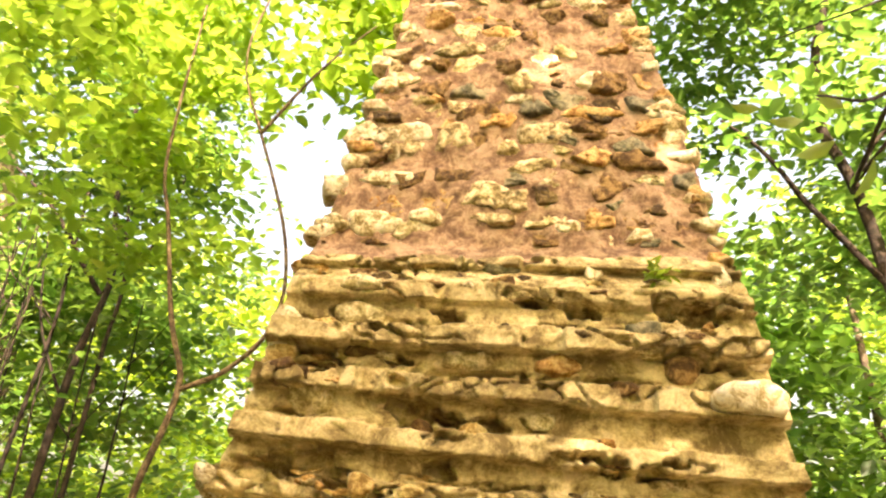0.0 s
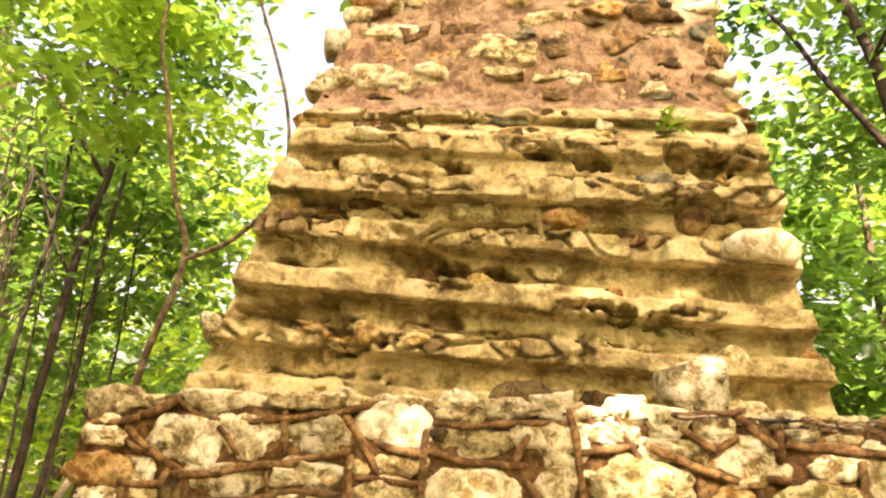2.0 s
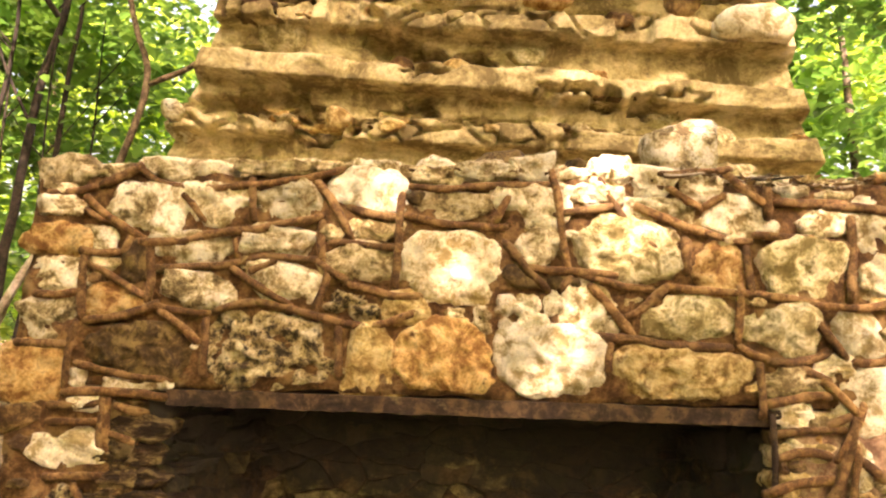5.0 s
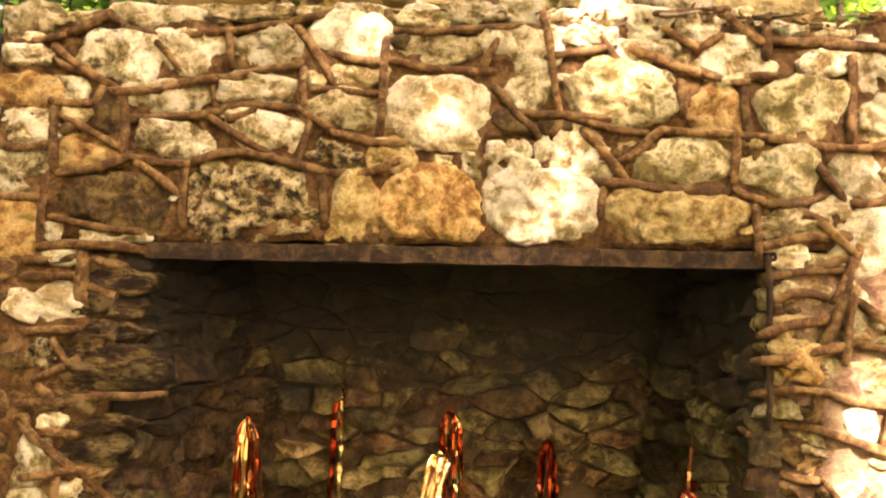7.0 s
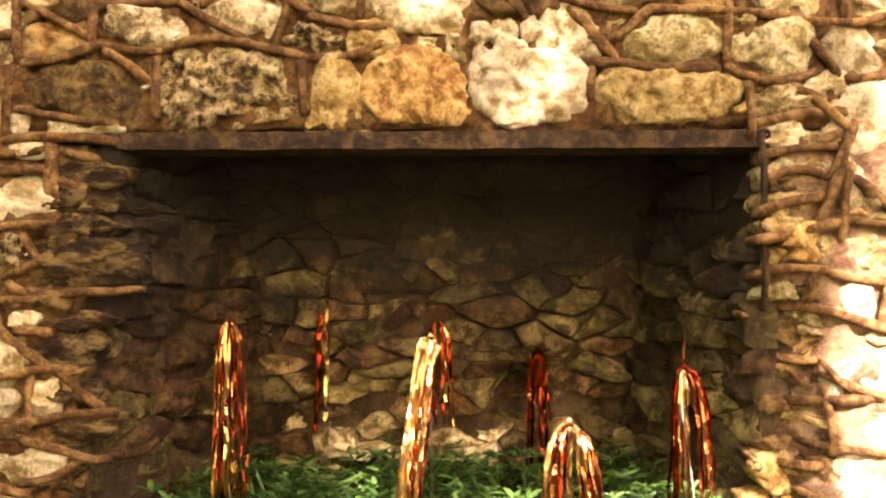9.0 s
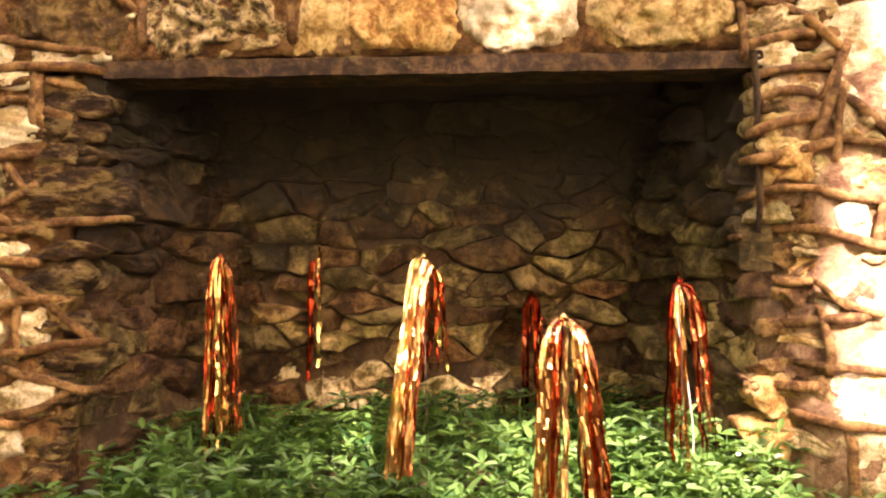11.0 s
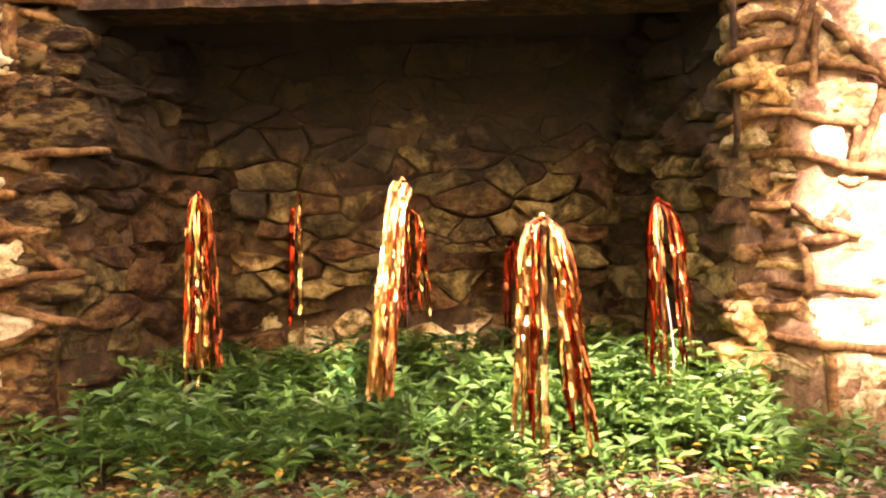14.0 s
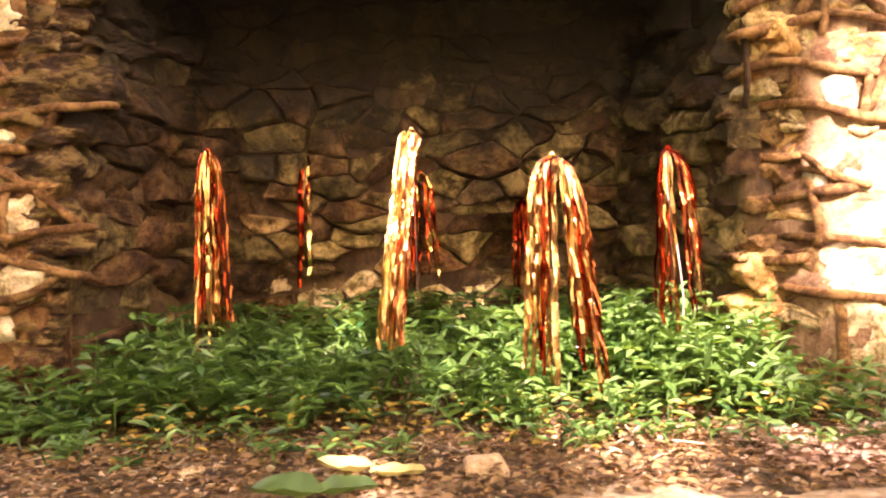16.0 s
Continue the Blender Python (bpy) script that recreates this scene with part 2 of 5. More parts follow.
def stone_shape(w, d, h, seed, level=3, kind="c"):
    """A rough quarried stone in a w x d x h box: boxy, broken by flat faces, craggy."""
    rnd = random.Random(seed)
    u, faces = BALLS[level]
    block = kind in "OYwW" and w > 0.24
    power = 3.4 if block else rnd.uniform(3.0, 5.5)
    v = u / (np.abs(u) ** power).sum(1)[:, None] ** (1 / power)
    for _ in range(2 if block else 12):
        n = np.array([rnd.gauss(0, 1), rnd.gauss(0, 0.6), rnd.gauss(0, 1)])
        n /= np.linalg.norm(n)
        over = np.maximum(v @ n - (rnd.uniform(0.88, 1.05) if block else rnd.uniform(0.74, 1.05)), 0)
        v = v - 0.92 * over[:, None] * n
    if block:
        v[:, 0] *= 1 - 0.16 * np.maximum(v[:, 2], 0) ** 2
        v[:, 2] = np.maximum(v[:, 2], -0.86)
    if kind == "T":
        v[:, 0] += 0.35 * v[:, 0] * (-v[:, 2])
        v[:, 2] -= 0.3 * v[:, 0] * (v[:, 2] + 1) * 0.5
    else:
        v[:, 0] *= 1 + rnd.uniform(-0.2, 0.2) * v[:, 2]
        v[:, 2] *= 1 + rnd.uniform(-0.2, 0.2) * v[:, 0]
    far = Vector((rnd.uniform(-50, 50), rnd.uniform(-50, 50), rnd.uniform(-50, 50)))
    size = np.array([w, d, h]) / 2
    push = []
    for p in v * size:
        q = Vector(p)
        k = 0.014 * noise.noise(q * 10 + far) - 0.018 * abs(noise.noise(q * 19 + far)) + 0.009 * noise.noise(q * 42 + far)
        if level > 3:
            k -= 0.010 * abs(noise.noise(q * 70 - far))
        if kind == "h":
            k -= 0.036 * max(0.0, noise.noise(q * 30 - far)) ** 0.6 + 0.014 * max(0.0, noise.noise(q * 75 - far))
        push.append(k)
    out = v / np.linalg.norm(v, axis=1)[:, None]
    v[:, 1] = np.sign(v[:, 1]) * np.abs(v[:, 1]) ** 0.42
    face = 0.35 + 0.65 * np.clip(-out[:, 1] * 1.6, 0, 1)
    return v * size + out * (np.array(push) * face)[:, None], faces


def stone(name, w, d, h, at, seed, material, parent, level=3, kind="c", tilt=0.0, label=""):
    v, f = stone_shape(w, d, h, seed, level, kind)
    ob = mesh_object(name, v, f, material, parent, label, at=at)
    ob.rotation_euler = (0, radians(tilt), 0)
    return ob


def clip_cell(cell, point, normal):
    """The part of a convex polygon that lies behind the line through point."""
    kept = []
    for k, a in enumerate(cell):
        b = cell[(k + 1) % len(cell)]
        da, db = (a - point).dot(normal), (b - point).dot(normal)
        if da <= 0:
            kept.append(a)
        if da * db < 0:
            kept.append(a + (b - a) * (da / (da - db)))
    return kept


def rubble(a0, a1, b0, b1, lay, choose, rnd, parent, wide=0.15, tall=0.085, proud=(-0.01, 0.05), skip=0.06, gap=0.004, jolt=0.42, smooth=True):
    """Random rubble over a patch of wall: angular stones of many sizes that share their joints; lay(a, b, out) gives the place of wall point a, b standing out by out."""
    seeds, row, b = [], 0, b0
    while b < b1 + tall:
        a = a0 - wide * (0.5 if row % 2 else 0.0)
        while a < a1 + wide:
            seeds.append(Vector((a + rnd.uniform(-jolt, jolt) * wide, b + rnd.uniform(-jolt, jolt) * tall, 0)))
            a += wide * rnd.uniform(0.7, 1.3)
        b += tall * rnd.uniform(0.8, 1.2)
        row += 1
    squash = wide / tall
    for one in seeds:
        cell = [Vector(c) for c in ((a0, b0, 0), (a1, b0, 0), (a1, b1, 0), (a0, b1, 0))]
        for other in seeds:
            d = other - one
            if other is one or abs(d.x) > 3 * wide or abs(d.y) > 3 * tall or not cell:
                continue
            normal = Vector((d.x, d.y * squash * squash, 0)).normalized()
            cell = clip_cell(cell, one + d * 0.5 - normal * gap, normal)
        if len(cell) < 3 or rnd.random() < skip:
            continue
        rim = []
        for k, p in enumerate(cell):
            q = cell[(k + 1) % len(cell)]
            n = max(1, int((q - p).length / 0.012))
            rim += [p + (q - p) * (m / n) for m in range(n)]
        mid = sum(rim, Vector()) / len(rim)
        stand, far = rnd.uniform(*proud), rnd.uniform(-90, 90)
        tilt_a, tilt_b = rnd.uniform(-0.25, 0.25), rnd.uniform(-0.3, 0.3)
        verts, faces, n = [], [], len(rim)
        for share, rise in ((1.0, None), (0.97, 0.35), (0.88, 0.85), (0.68, 1.0), (0.36, 1.05)):
            for p in rim:
                c = mid + (p - mid) * share
                q = Vector((c.x * 18 + far, c.y * 18, far))
                w = Vector((c.x * 7, c.y * 7, a0 * 3))
                x = c.x + 0.030 * noise.noise(w) + 0.012 * noise.noise(w * 3) + 0.007 * noise.noise(q * 1.5)
                y = c.y + 0.024 * noise.noise(w + Vector((0, 0, 9))) + 0.010 * noise.noise(w * 3 + Vector((0, 0, 9))) + 0.006 * noise.noise(q * 1.5 + Vector((0, 9, 0)))
                if rise is None:
                    verts.append(lay(x, y, min(stand, 0.0) - 0.04))
                else:
                    out = stand * rise + tilt_a * (c.x - mid.x) + tilt_b * (c.y - mid.y) + 0.016 * noise.noise(q * 0.8) - 0.014 * abs(noise.noise(q * 1.8)) + 0.007 * noise.noise(q * 4)
                    verts.append(lay(x, y, out - (0.012 if share > 0.95 else 0.0)))
        verts.append(lay(mid.x, mid.y, stand * 1.05))
        for r in range(4):
            for k in range(n):
                m = (k + 1) % n
                faces.append((r * n + k, r * n + m, (r + 1) * n + m, (r + 1) * n + k))
        for k in range(n):
            faces.append((4 * n + k, 4 * n + (k + 1) % n, 5 * n))
        mesh_object("stone", verts, faces, choose(mid.x, mid.y), parent, smooth=smooth)


def rough_box(lo, hi, step, shape):
    """A closed box from lo to hi cut into cells of about step; shape(x, y, z) moves each corner."""
    lo, hi = np.array(lo, float), np.array(hi, float)
    count = np.maximum(1, np.round((hi - lo) / step)).astype(int)
    index, verts, faces = {}, [], []

    def corner(i, j, k):
        if (i, j, k) not in index:
            index[i, j, k] = len(verts)
            p = lo + (hi - lo) * np.array((i, j, k)) / count
            verts.append(shape(*p))
        return index[i, j, k]
    a, b, c = count
    for i in range(a):
        for k in range(c):
            faces.append((corner(i, 0, k), corner(i + 1, 0, k), corner(i + 1, 0, k + 1), corner(i, 0, k + 1)))
            faces.append((corner(i, b, k), corner(i, b, k + 1), corner(i + 1, b, k + 1), corner(i + 1, b, k)))
    for j in range(b):
        for k in range(c):
            faces.append((corner(0, j, k), corner(0, j, k + 1), corner(0, j + 1, k + 1), corner(0, j + 1, k)))
            faces.append((corner(a, j, k), corner(a, j + 1, k), corner(a, j + 1, k + 1), corner(a, j, k + 1)))
    for i in range(a):
        for j in range(b):
            faces.append((corner(i, j, 0), corner(i, j + 1, 0), corner(i + 1, j + 1, 0), corner(i + 1, j, 0)))
            faces.append((corner(i, j, c), corner(i + 1, j, c), corner(i + 1, j + 1, c), corner(i, j + 1, c)))
    return verts, faces


def lumps(p, size, scale, far=0.0):
    q = Vector(p) * scale + Vector((far, far * 1.7, -far))
    return Vector((noise.noise(q), noise.noise(q + Vector((31, 7, 3))), noise.noise(q + Vector((5, 47, 13))))) * size


def tube(points, radii, sides=8, wobble=0.0, seed=0, closed=True, broad=1.0):
    """A round rod through points, with a radius at each; broad: how much wider it is across its side than along its depth."""
    verts, faces = [], []
    rnd = random.Random(seed)
    side = Vector((0, 0, 1)) if abs((Vector(points[-1]) - Vector(points[0])).normalized().z) < 0.8 else Vector((1, 0, 0))
    n = len(points)
    for i, (p, r) in enumerate(zip(points, radii)):
        along = (Vector(points[min(i + 1, n - 1)]) - Vector(points[max(i - 1, 0)])).normalized()
        a = (side - along * side.dot(along)).normalized()
        b = along.cross(a)
        for k in range(sides):
            s = 2 * math.pi * k / sides
            rr = r * (1 + rnd.uniform(-wobble, wobble))
            verts.append(Vector(p) + (a * math.cos(s) * broad + b * math.sin(s)) * rr)
    for i in range(n - 1):
        for k in range(sides):
            k2 = (k + 1) % sides
            faces.append((i * sides + k, i * sides + k2, (i + 1) * sides + k2, (i + 1) * sides + k))
    if closed:
        faces.append(tuple(reversed(range(sides))))
        faces.append(tuple(range((n - 1) * sides, n * sides)))
    return verts, faces


def smooth_path(points, per=6):
    """Points along a gentle curve through the given ones."""
    pts = [Vector(p) for p in points]
    pts = [pts[0] * 2 - pts[1]] + pts + [pts[-1] * 2 - pts[-2]]
    out = []
    for i in range(1, len(pts) - 2):
        a, b, c, d = pts[i - 1:i + 3]
        for k in range(per):
            t = k / per
            out.append(0.5 * ((2 * b) + (c - a) * t + (2 * a - 5 * b + 4 * c - d) * t * t + (3 * b - a - 3 * c + d) * t ** 3))
    return out + [pts[-2]]


def blades(places, ways, ups, lengths, widths, fold=0.25, pointed=True):
    """Leaves as folded six-cornered blades: arrays of base, way along, way up, length and width."""
    n = len(places)
    side = np.cross(ways, ups)
    side /= np.linalg.norm(side, axis=1)[:, None] + 1e-9
    L, W = lengths[:, None], widths[:, None] / 2
    lift = ups * widths[:, None] * fold
    v = np.empty((n, 6, 3))
    v[:, 0] = places
    v[:, 1] = places + ways * L * 0.38 + side * W + lift
    v[:, 2] = places + ways * L * 0.72 + side * W * 0.75 + lift * 0.8
    v[:, 3] = places + ways * L - ups * L * 0.08
    v[:, 4] = places + ways * L * 0.72 - side * W * 0.75 + lift * 0.8
    v[:, 5] = places + ways * L * 0.38 - side * W + lift
    base = np.arange(n)[:, None] * 6
    f = np.concatenate([base + np.array([[0, 1, 2, 3]]), base + np.array([[0, 3, 4, 5]])])
    return v.reshape(-1, 3), f


def fast_mesh(name, v, f, material, parent=None, smooth=False):
    me = bpy.data.meshes.new(name)
    me.vertices.add(len(v))
    me.vertices.foreach_set("co", np.asarray(v, dtype=np.float32).ravel())
    k = f.shape[1]
    me.loops.add(f.size)
    me.loops.foreach_set("vertex_index", f.ravel().astype(np.int32))
    me.polygons.add(len(f))
    me.polygons.foreach_set("loop_start", np.arange(0, f.size, k, dtype=np.int32))
    me.update(calc_edges=True)
    me.validate()
    me.materials.append(material)
    ob = new(name, me)
    if parent is not None:
        ob.parent = parent
    return ob


# ---- front wall of the hearth ----
def wall_y(z):
    return 2.33 + (z - 0.8) * 0.09


def wall_shape(x, y, z):
    d = lumps((x, y, z), 0.016, 9) + lumps((x, y, z), 0.012, 30)
    front = wall_y(z) - 2.33 if y < 2.4 else 0
    return Vector((x, y + front, z)) + d


def jamb(x, z):
    """How far the broken corner of the right-hand pier falls back at a place."""
    low = min(1.0, max(0.0, (0.72 - z) / 0.15))
    return low * 1.1 * max(0.0, 0.885 - x + 0.04 * noise.noise(Vector((x * 6, 2, z * 6))))


def pier_shape(x, y, z):
    p = wall_shape(x, y, z)
    return p + Vector((0, jamb(x, z) if y < 2.4 else 0, 0)) + lumps((x, y, z), 0.012, 16)


wall = empty("wall_front")
tagged(wall, "rubble stone hearth wall with raised brown mortar ridges", "wall", kind="structure")
for lo, hi in (((-1.22, 2.330, -0.25), (-0.875, 2.75, 1.0)), ((0.785, 2.330, -0.25), (1.34, 2.75, 1.0)),
               ((-1.22, 2.330, 1.035), (1.34, 2.50, 1.61))):
    right_pier = lo[0] > 0
    v, f = rough_box(lo, hi, 0.025 if right_pier else 0.035, pier_shape if right_pier else wall_shape)
    mesh_object("masonry", v, f, PIER_MORTAR if right_pier else MORTAR, wall)
v, f = rough_box((-1.20, 2.50, 1.29), (1.30, 4.1, 1.60), 0.06, lambda x, y, z: Vector((x, y, z)) + lumps((x, y, z), 0.03, 6))
mesh_object("ledge", v, f, CEMENT, wall)

COPING = [
    (-1.13, 1.61, 0.15, 0.08, 'g'), (-1.00, 1.62, 0.11, 0.04, 'g'), (-0.81, 1.62, 0.20, 0.07, 'c'), (-0.51, 1.63, 0.30, 0.04, 'g'),
    (-0.29, 1.64, 0.13, 0.05, 'c'), (-0.13, 1.62, 0.16, 0.05, 'g'), (0.02, 1.63, 0.14, 0.06, 'c'), (0.14, 1.65, 0.10, 0.07, 'w'),
    (0.25, 1.63, 0.09, 0.04, 'c'), (0.35, 1.64, 0.11, 0.08, 'w'), (0.45, 1.61, 0.14, 0.07, 'w'), (0.81, 1.59, 0.07, 0.03, 'c'),
    (0.91, 1.58, 0.09, 0.03, 'g'), (1.04, 1.57, 0.11, 0.04, 'c'),
]
UPPER_COURSE = [
    (-1.13, 1.51, 0.12, 0.06, 'c'), (-0.90, 1.51, 0.24, 0.17, 'm'), (-0.70, 1.53, 0.16, 0.10, 'c'), (-0.50, 1.55, 0.17, 0.10, 'c'),
    (-0.30, 1.57, 0.18, 0.11, 'w'), (-0.07, 1.54, 0.17, 0.08, 'g'), (0.13, 1.53, 0.17, 0.12, 'c'), (0.29, 1.57, 0.15, 0.06, 'c'),
    (0.48, 1.53, 0.17, 0.07, 'c'), (0.58, 1.60, 0.09, 0.06, 'c'), (0.67, 1.52, 0.17, 0.10, 'c'), (0.90, 1.51, 0.12, 0.06, 'c'),
]
MIDDLE_COURSE = [
    (-1.15, 1.41, 0.16, 0.09, 'o'), (-1.02, 1.42, 0.09, 0.07, 'c'), (-0.75, 1.40, 0.20, 0.08, 'c'), (-0.53, 1.43, 0.21, 0.09, 'c'),
    (-0.28, 1.47, 0.13, 0.06, 'g'), (-0.07, 1.36, 0.28, 0.22, 'W'), (-0.31, 1.37, 0.19, 0.10, 'g'), (0.15, 1.42, 0.11, 0.09, 'c'),
    (0.38, 1.43, 0.29, 0.19, 'T'), (0.48, 1.46, 0.08, 0.05, 'g'), (0.62, 1.39, 0.14, 0.12, 'o'), (0.83, 1.38, 0.24, 0.17, 'v'),
    (1.03, 1.48, 0.11, 0.11, 'c'), (1.04, 1.37, 0.14, 0.10, 'c'),
]
LOWER_COURSE = [
    (-1.14, 1.32, 0.15, 0.08, 'c'), (-0.91, 1.35, 0.08, 0.11, 'd'), (-0.96, 1.26, 0.15, 0.09, 'o'), (-0.75, 1.29, 0.24, 0.10, 'm'),
    (-0.50, 1.31, 0.17, 0.11, 'c'), (-0.33, 1.26, 0.14, 0.08, 'h'), (-0.19, 1.26, 0.10, 0.08, 'y'), (0.02, 1.23, 0.05, 0.07, 'c'),
    (0.07, 1.27, 0.05, 0.05, 'w'), (0.08, 1.21, 0.04, 0.05, 'w'), (0.13, 1.27, 0.06, 0.05, 'w'), (0.15, 1.22, 0.07, 0.05, 'c'),
    (0.20, 1.28, 0.05, 0.06, 'w'), (0.31, 1.26, 0.15, 0.12, 'c'), (0.54, 1.25, 0.24, 0.13, 'v'), (0.77, 1.23, 0.21, 0.14, 'v'),
    (0.96, 1.22, 0.12, 0.11, 'w'),
]
LINTEL_COURSE = [
    (-1.14, 1.20, 0.16, 0.11, 'm'), (-1.16, 1.06, 0.18, 0.13, 'o'), (-0.90, 1.13, 0.35, 0.17, 'd'), (-0.53, 1.135, 0.42, 0.20, 'h'),
    (-0.27, 1.11, 0.13, 0.17, 'y'), (-0.09, 1.14, 0.27, 0.22, 'O'), (0.19, 1.13, 0.30, 0.21, 'w'), (0.52, 1.11, 0.36, 0.15, 'Y'),
    (0.79, 1.10, 0.15, 0.07, 'g'), (0.91, 1.14, 0.11, 0.07, 'w'), (0.79, 1.02, 0.09, 0.07, 'w'), (0.88, 1.01, 0.10, 0.04, 'g'),
    (-1.04, 1.05, 0.05, 0.05, 'w'), (-0.88, 1.04, 0.18, 0.04, 'c'), (-1.00, 0.99, 0.10, 0.04, 'c'), (1.02, 1.05, 0.19, 0.15, 'w'),
]
LEFT_PIER = [
    (-1.04, 0.87, 0.17, 0.11, 'w'), (-0.93, 0.76, 0.06, 0.05, 'o'), (-1.03, 0.74, 0.09, 0.08, 'h'), (-0.90, 0.71, 0.19, 0.09, 'g'),
    (-1.00, 0.58, 0.06, 0.04, 'c'), (-0.87, 0.58, 0.13, 0.04, 'g'), (-1.04, 0.49, 0.10, 0.10, 'c'), (-0.90, 0.51, 0.13, 0.08, 'b'),
    (-0.95, 0.40, 0.07, 0.09, 'w'), (-1.05, 0.39, 0.08, 0.06, 'c'), (-0.88, 0.41, 0.09, 0.05, 'g'), (-0.99, 0.25, 0.18, 0.08, 'c'),
    (-1.04, 0.15, 0.15, 0.08, 'c'), (-0.88, 0.86, 0.14, 0.06, 'g'), (-0.86, 0.80, 0.13, 0.05, 'b'), (-0.79, 0.71, 0.12, 0.08, 'b'),
    (-0.86, 0.93, 0.14, 0.06, 'g'), (-0.84, 0.34, 0.12, 0.05, 'g'),
]
RIGHT_PIER = [
    (0.79, 1.01, 0.08, 0.06, 'w'), (0.93, 0.91, 0.07, 0.11, 'c'), (0.81, 0.91, 0.12, 0.06, 'g'), (0.79, 0.85, 0.12, 0.05, 'y'),
    (0.80, 0.80, 0.12, 0.04, 'y'), (0.96, 0.74, 0.22, 0.09, 'v'), (1.12, 0.91, 0.14, 0.16, 'c'), (0.81, 0.65, 0.16, 0.05, 'v'),
    (0.95, 0.63, 0.08, 0.08, 'w'), (0.84, 0.56, 0.14, 0.08, 'c'), (0.84, 0.45, 0.10, 0.07, 'c'), (1.00, 0.44, 0.20, 0.11, 'w'),
]
RIGHT_PIER_MORE = [
    (1.01, 0.33, 0.21, 0.10, 'w'), (0.98, 0.22, 0.18, 0.11, 'w'), (0.79, 0.33, 0.08, 0.05, 'd'), (0.79, 0.21, 0.12, 0.08, 'o'),
    (0.81, 0.12, 0.17, 0.12, 'o'), (0.98, 0.10, 0.16, 0.09, 'c'), (0.79, 0.03, 0.14, 0.07, 'c'), (0.95, 0.03, 0.12, 0.06, 'c'),
    (1.10, 0.62, 0.13, 0.12, 'v'), (0.80, 0.28, 0.11, 0.04, 'y'), (0.82, 0.38, 0.12, 0.04, 'y'),
]
RUNS_TOP = [
    (-1.19, 1.55, -1.05, 1.57, -0.009), (-1.05, 1.57, -0.93, 1.64, -0.009), (-0.94, 1.63, -0.77, 1.57, -0.022), (-0.77, 1.57, -0.36, 1.63, -0.009),
    (-0.36, 1.53, -0.21, 1.50, -0.012), (-0.45, 1.60, -0.34, 1.44, 0.006), (-0.62, 1.60, -0.60, 1.48, -0.000), (-0.21, 1.59, 0.20, 1.60, -0.009),
    (0.18, 1.65, 0.23, 1.35, 0.009), (-0.21, 1.57, -0.22, 1.31, -0.000), (-0.21, 1.51, 0.07, 1.48, -0.013), (0.04, 1.48, 0.09, 1.58, 0.006),
]
RUNS_TOP_MORE = [
    (0.20, 1.52, 0.37, 1.55, -0.006), (0.32, 1.62, 0.49, 1.41, -0.021), (0.39, 1.55, 0.59, 1.48, -0.011), (0.47, 1.64, 0.66, 1.65, -0.009),
    (0.65, 1.64, 0.76, 1.55, -0.009), (0.49, 1.60, 0.58, 1.54, -0.000), (0.58, 1.54, 0.65, 1.58, -0.000), (0.75, 1.61, 0.75, 1.51, -0.000),
    (0.58, 1.48, 0.71, 1.46, -0.009), (0.71, 1.47, 0.97, 1.44, 0.011), (0.77, 1.56, 0.95, 1.56, -0.000), (0.84, 1.56, 1.06, 1.55, -0.003),
]
RUNS_MIDDLE = [
    (-1.08, 1.54, -0.90, 1.42, -0.006), (-0.93, 1.42, -0.74, 1.44, -0.012), (-0.74, 1.44, -0.42, 1.50, -0.009), (-0.83, 1.56, -0.74, 1.48, 0.008),
    (-0.96, 1.38, -0.93, 1.44, -0.000), (-1.08, 1.39, -0.97, 1.39, -0.009), (-1.08, 1.51, -1.01, 1.47, -0.000), (-0.40, 1.43, -0.20, 1.42, -0.004),
    (-0.42, 1.49, -0.41, 1.36, -0.000), (-0.65, 1.44, -0.64, 1.37, -0.000), (-0.43, 1.38, -0.34, 1.32, -0.000), (-0.35, 1.32, -0.15, 1.29, -0.012),
    (-0.88, 1.41, -0.88, 1.25, 0.008), (-0.87, 1.35, -0.62, 1.37, -0.009),
]
RUNS_MIDDLE_MORE = [
    (-0.62, 1.37, -0.41, 1.37, 0.012), (-0.49, 1.25, -0.67, 1.36, -0.000), (-0.61, 1.34, -0.53, 1.38, -0.000), (0.12, 1.37, 0.36, 1.36, -0.000),
    (0.23, 1.37, 0.45, 1.32, -0.006), (0.38, 1.25, 0.49, 1.34, -0.006), (0.49, 1.33, 0.86, 1.30, -0.000), (0.54, 1.46, 0.54, 1.36, -0.000),
    (0.69, 1.45, 0.70, 1.29, -0.000), (0.96, 1.53, 0.95, 1.31, -0.000), (0.85, 1.29, 1.08, 1.31, -0.008), (0.06, 1.44, 0.18, 1.31, -0.000),
    (0.24, 1.36, 0.21, 1.31, -0.000), (0.29, 1.33, 0.40, 1.20, -0.000),
]
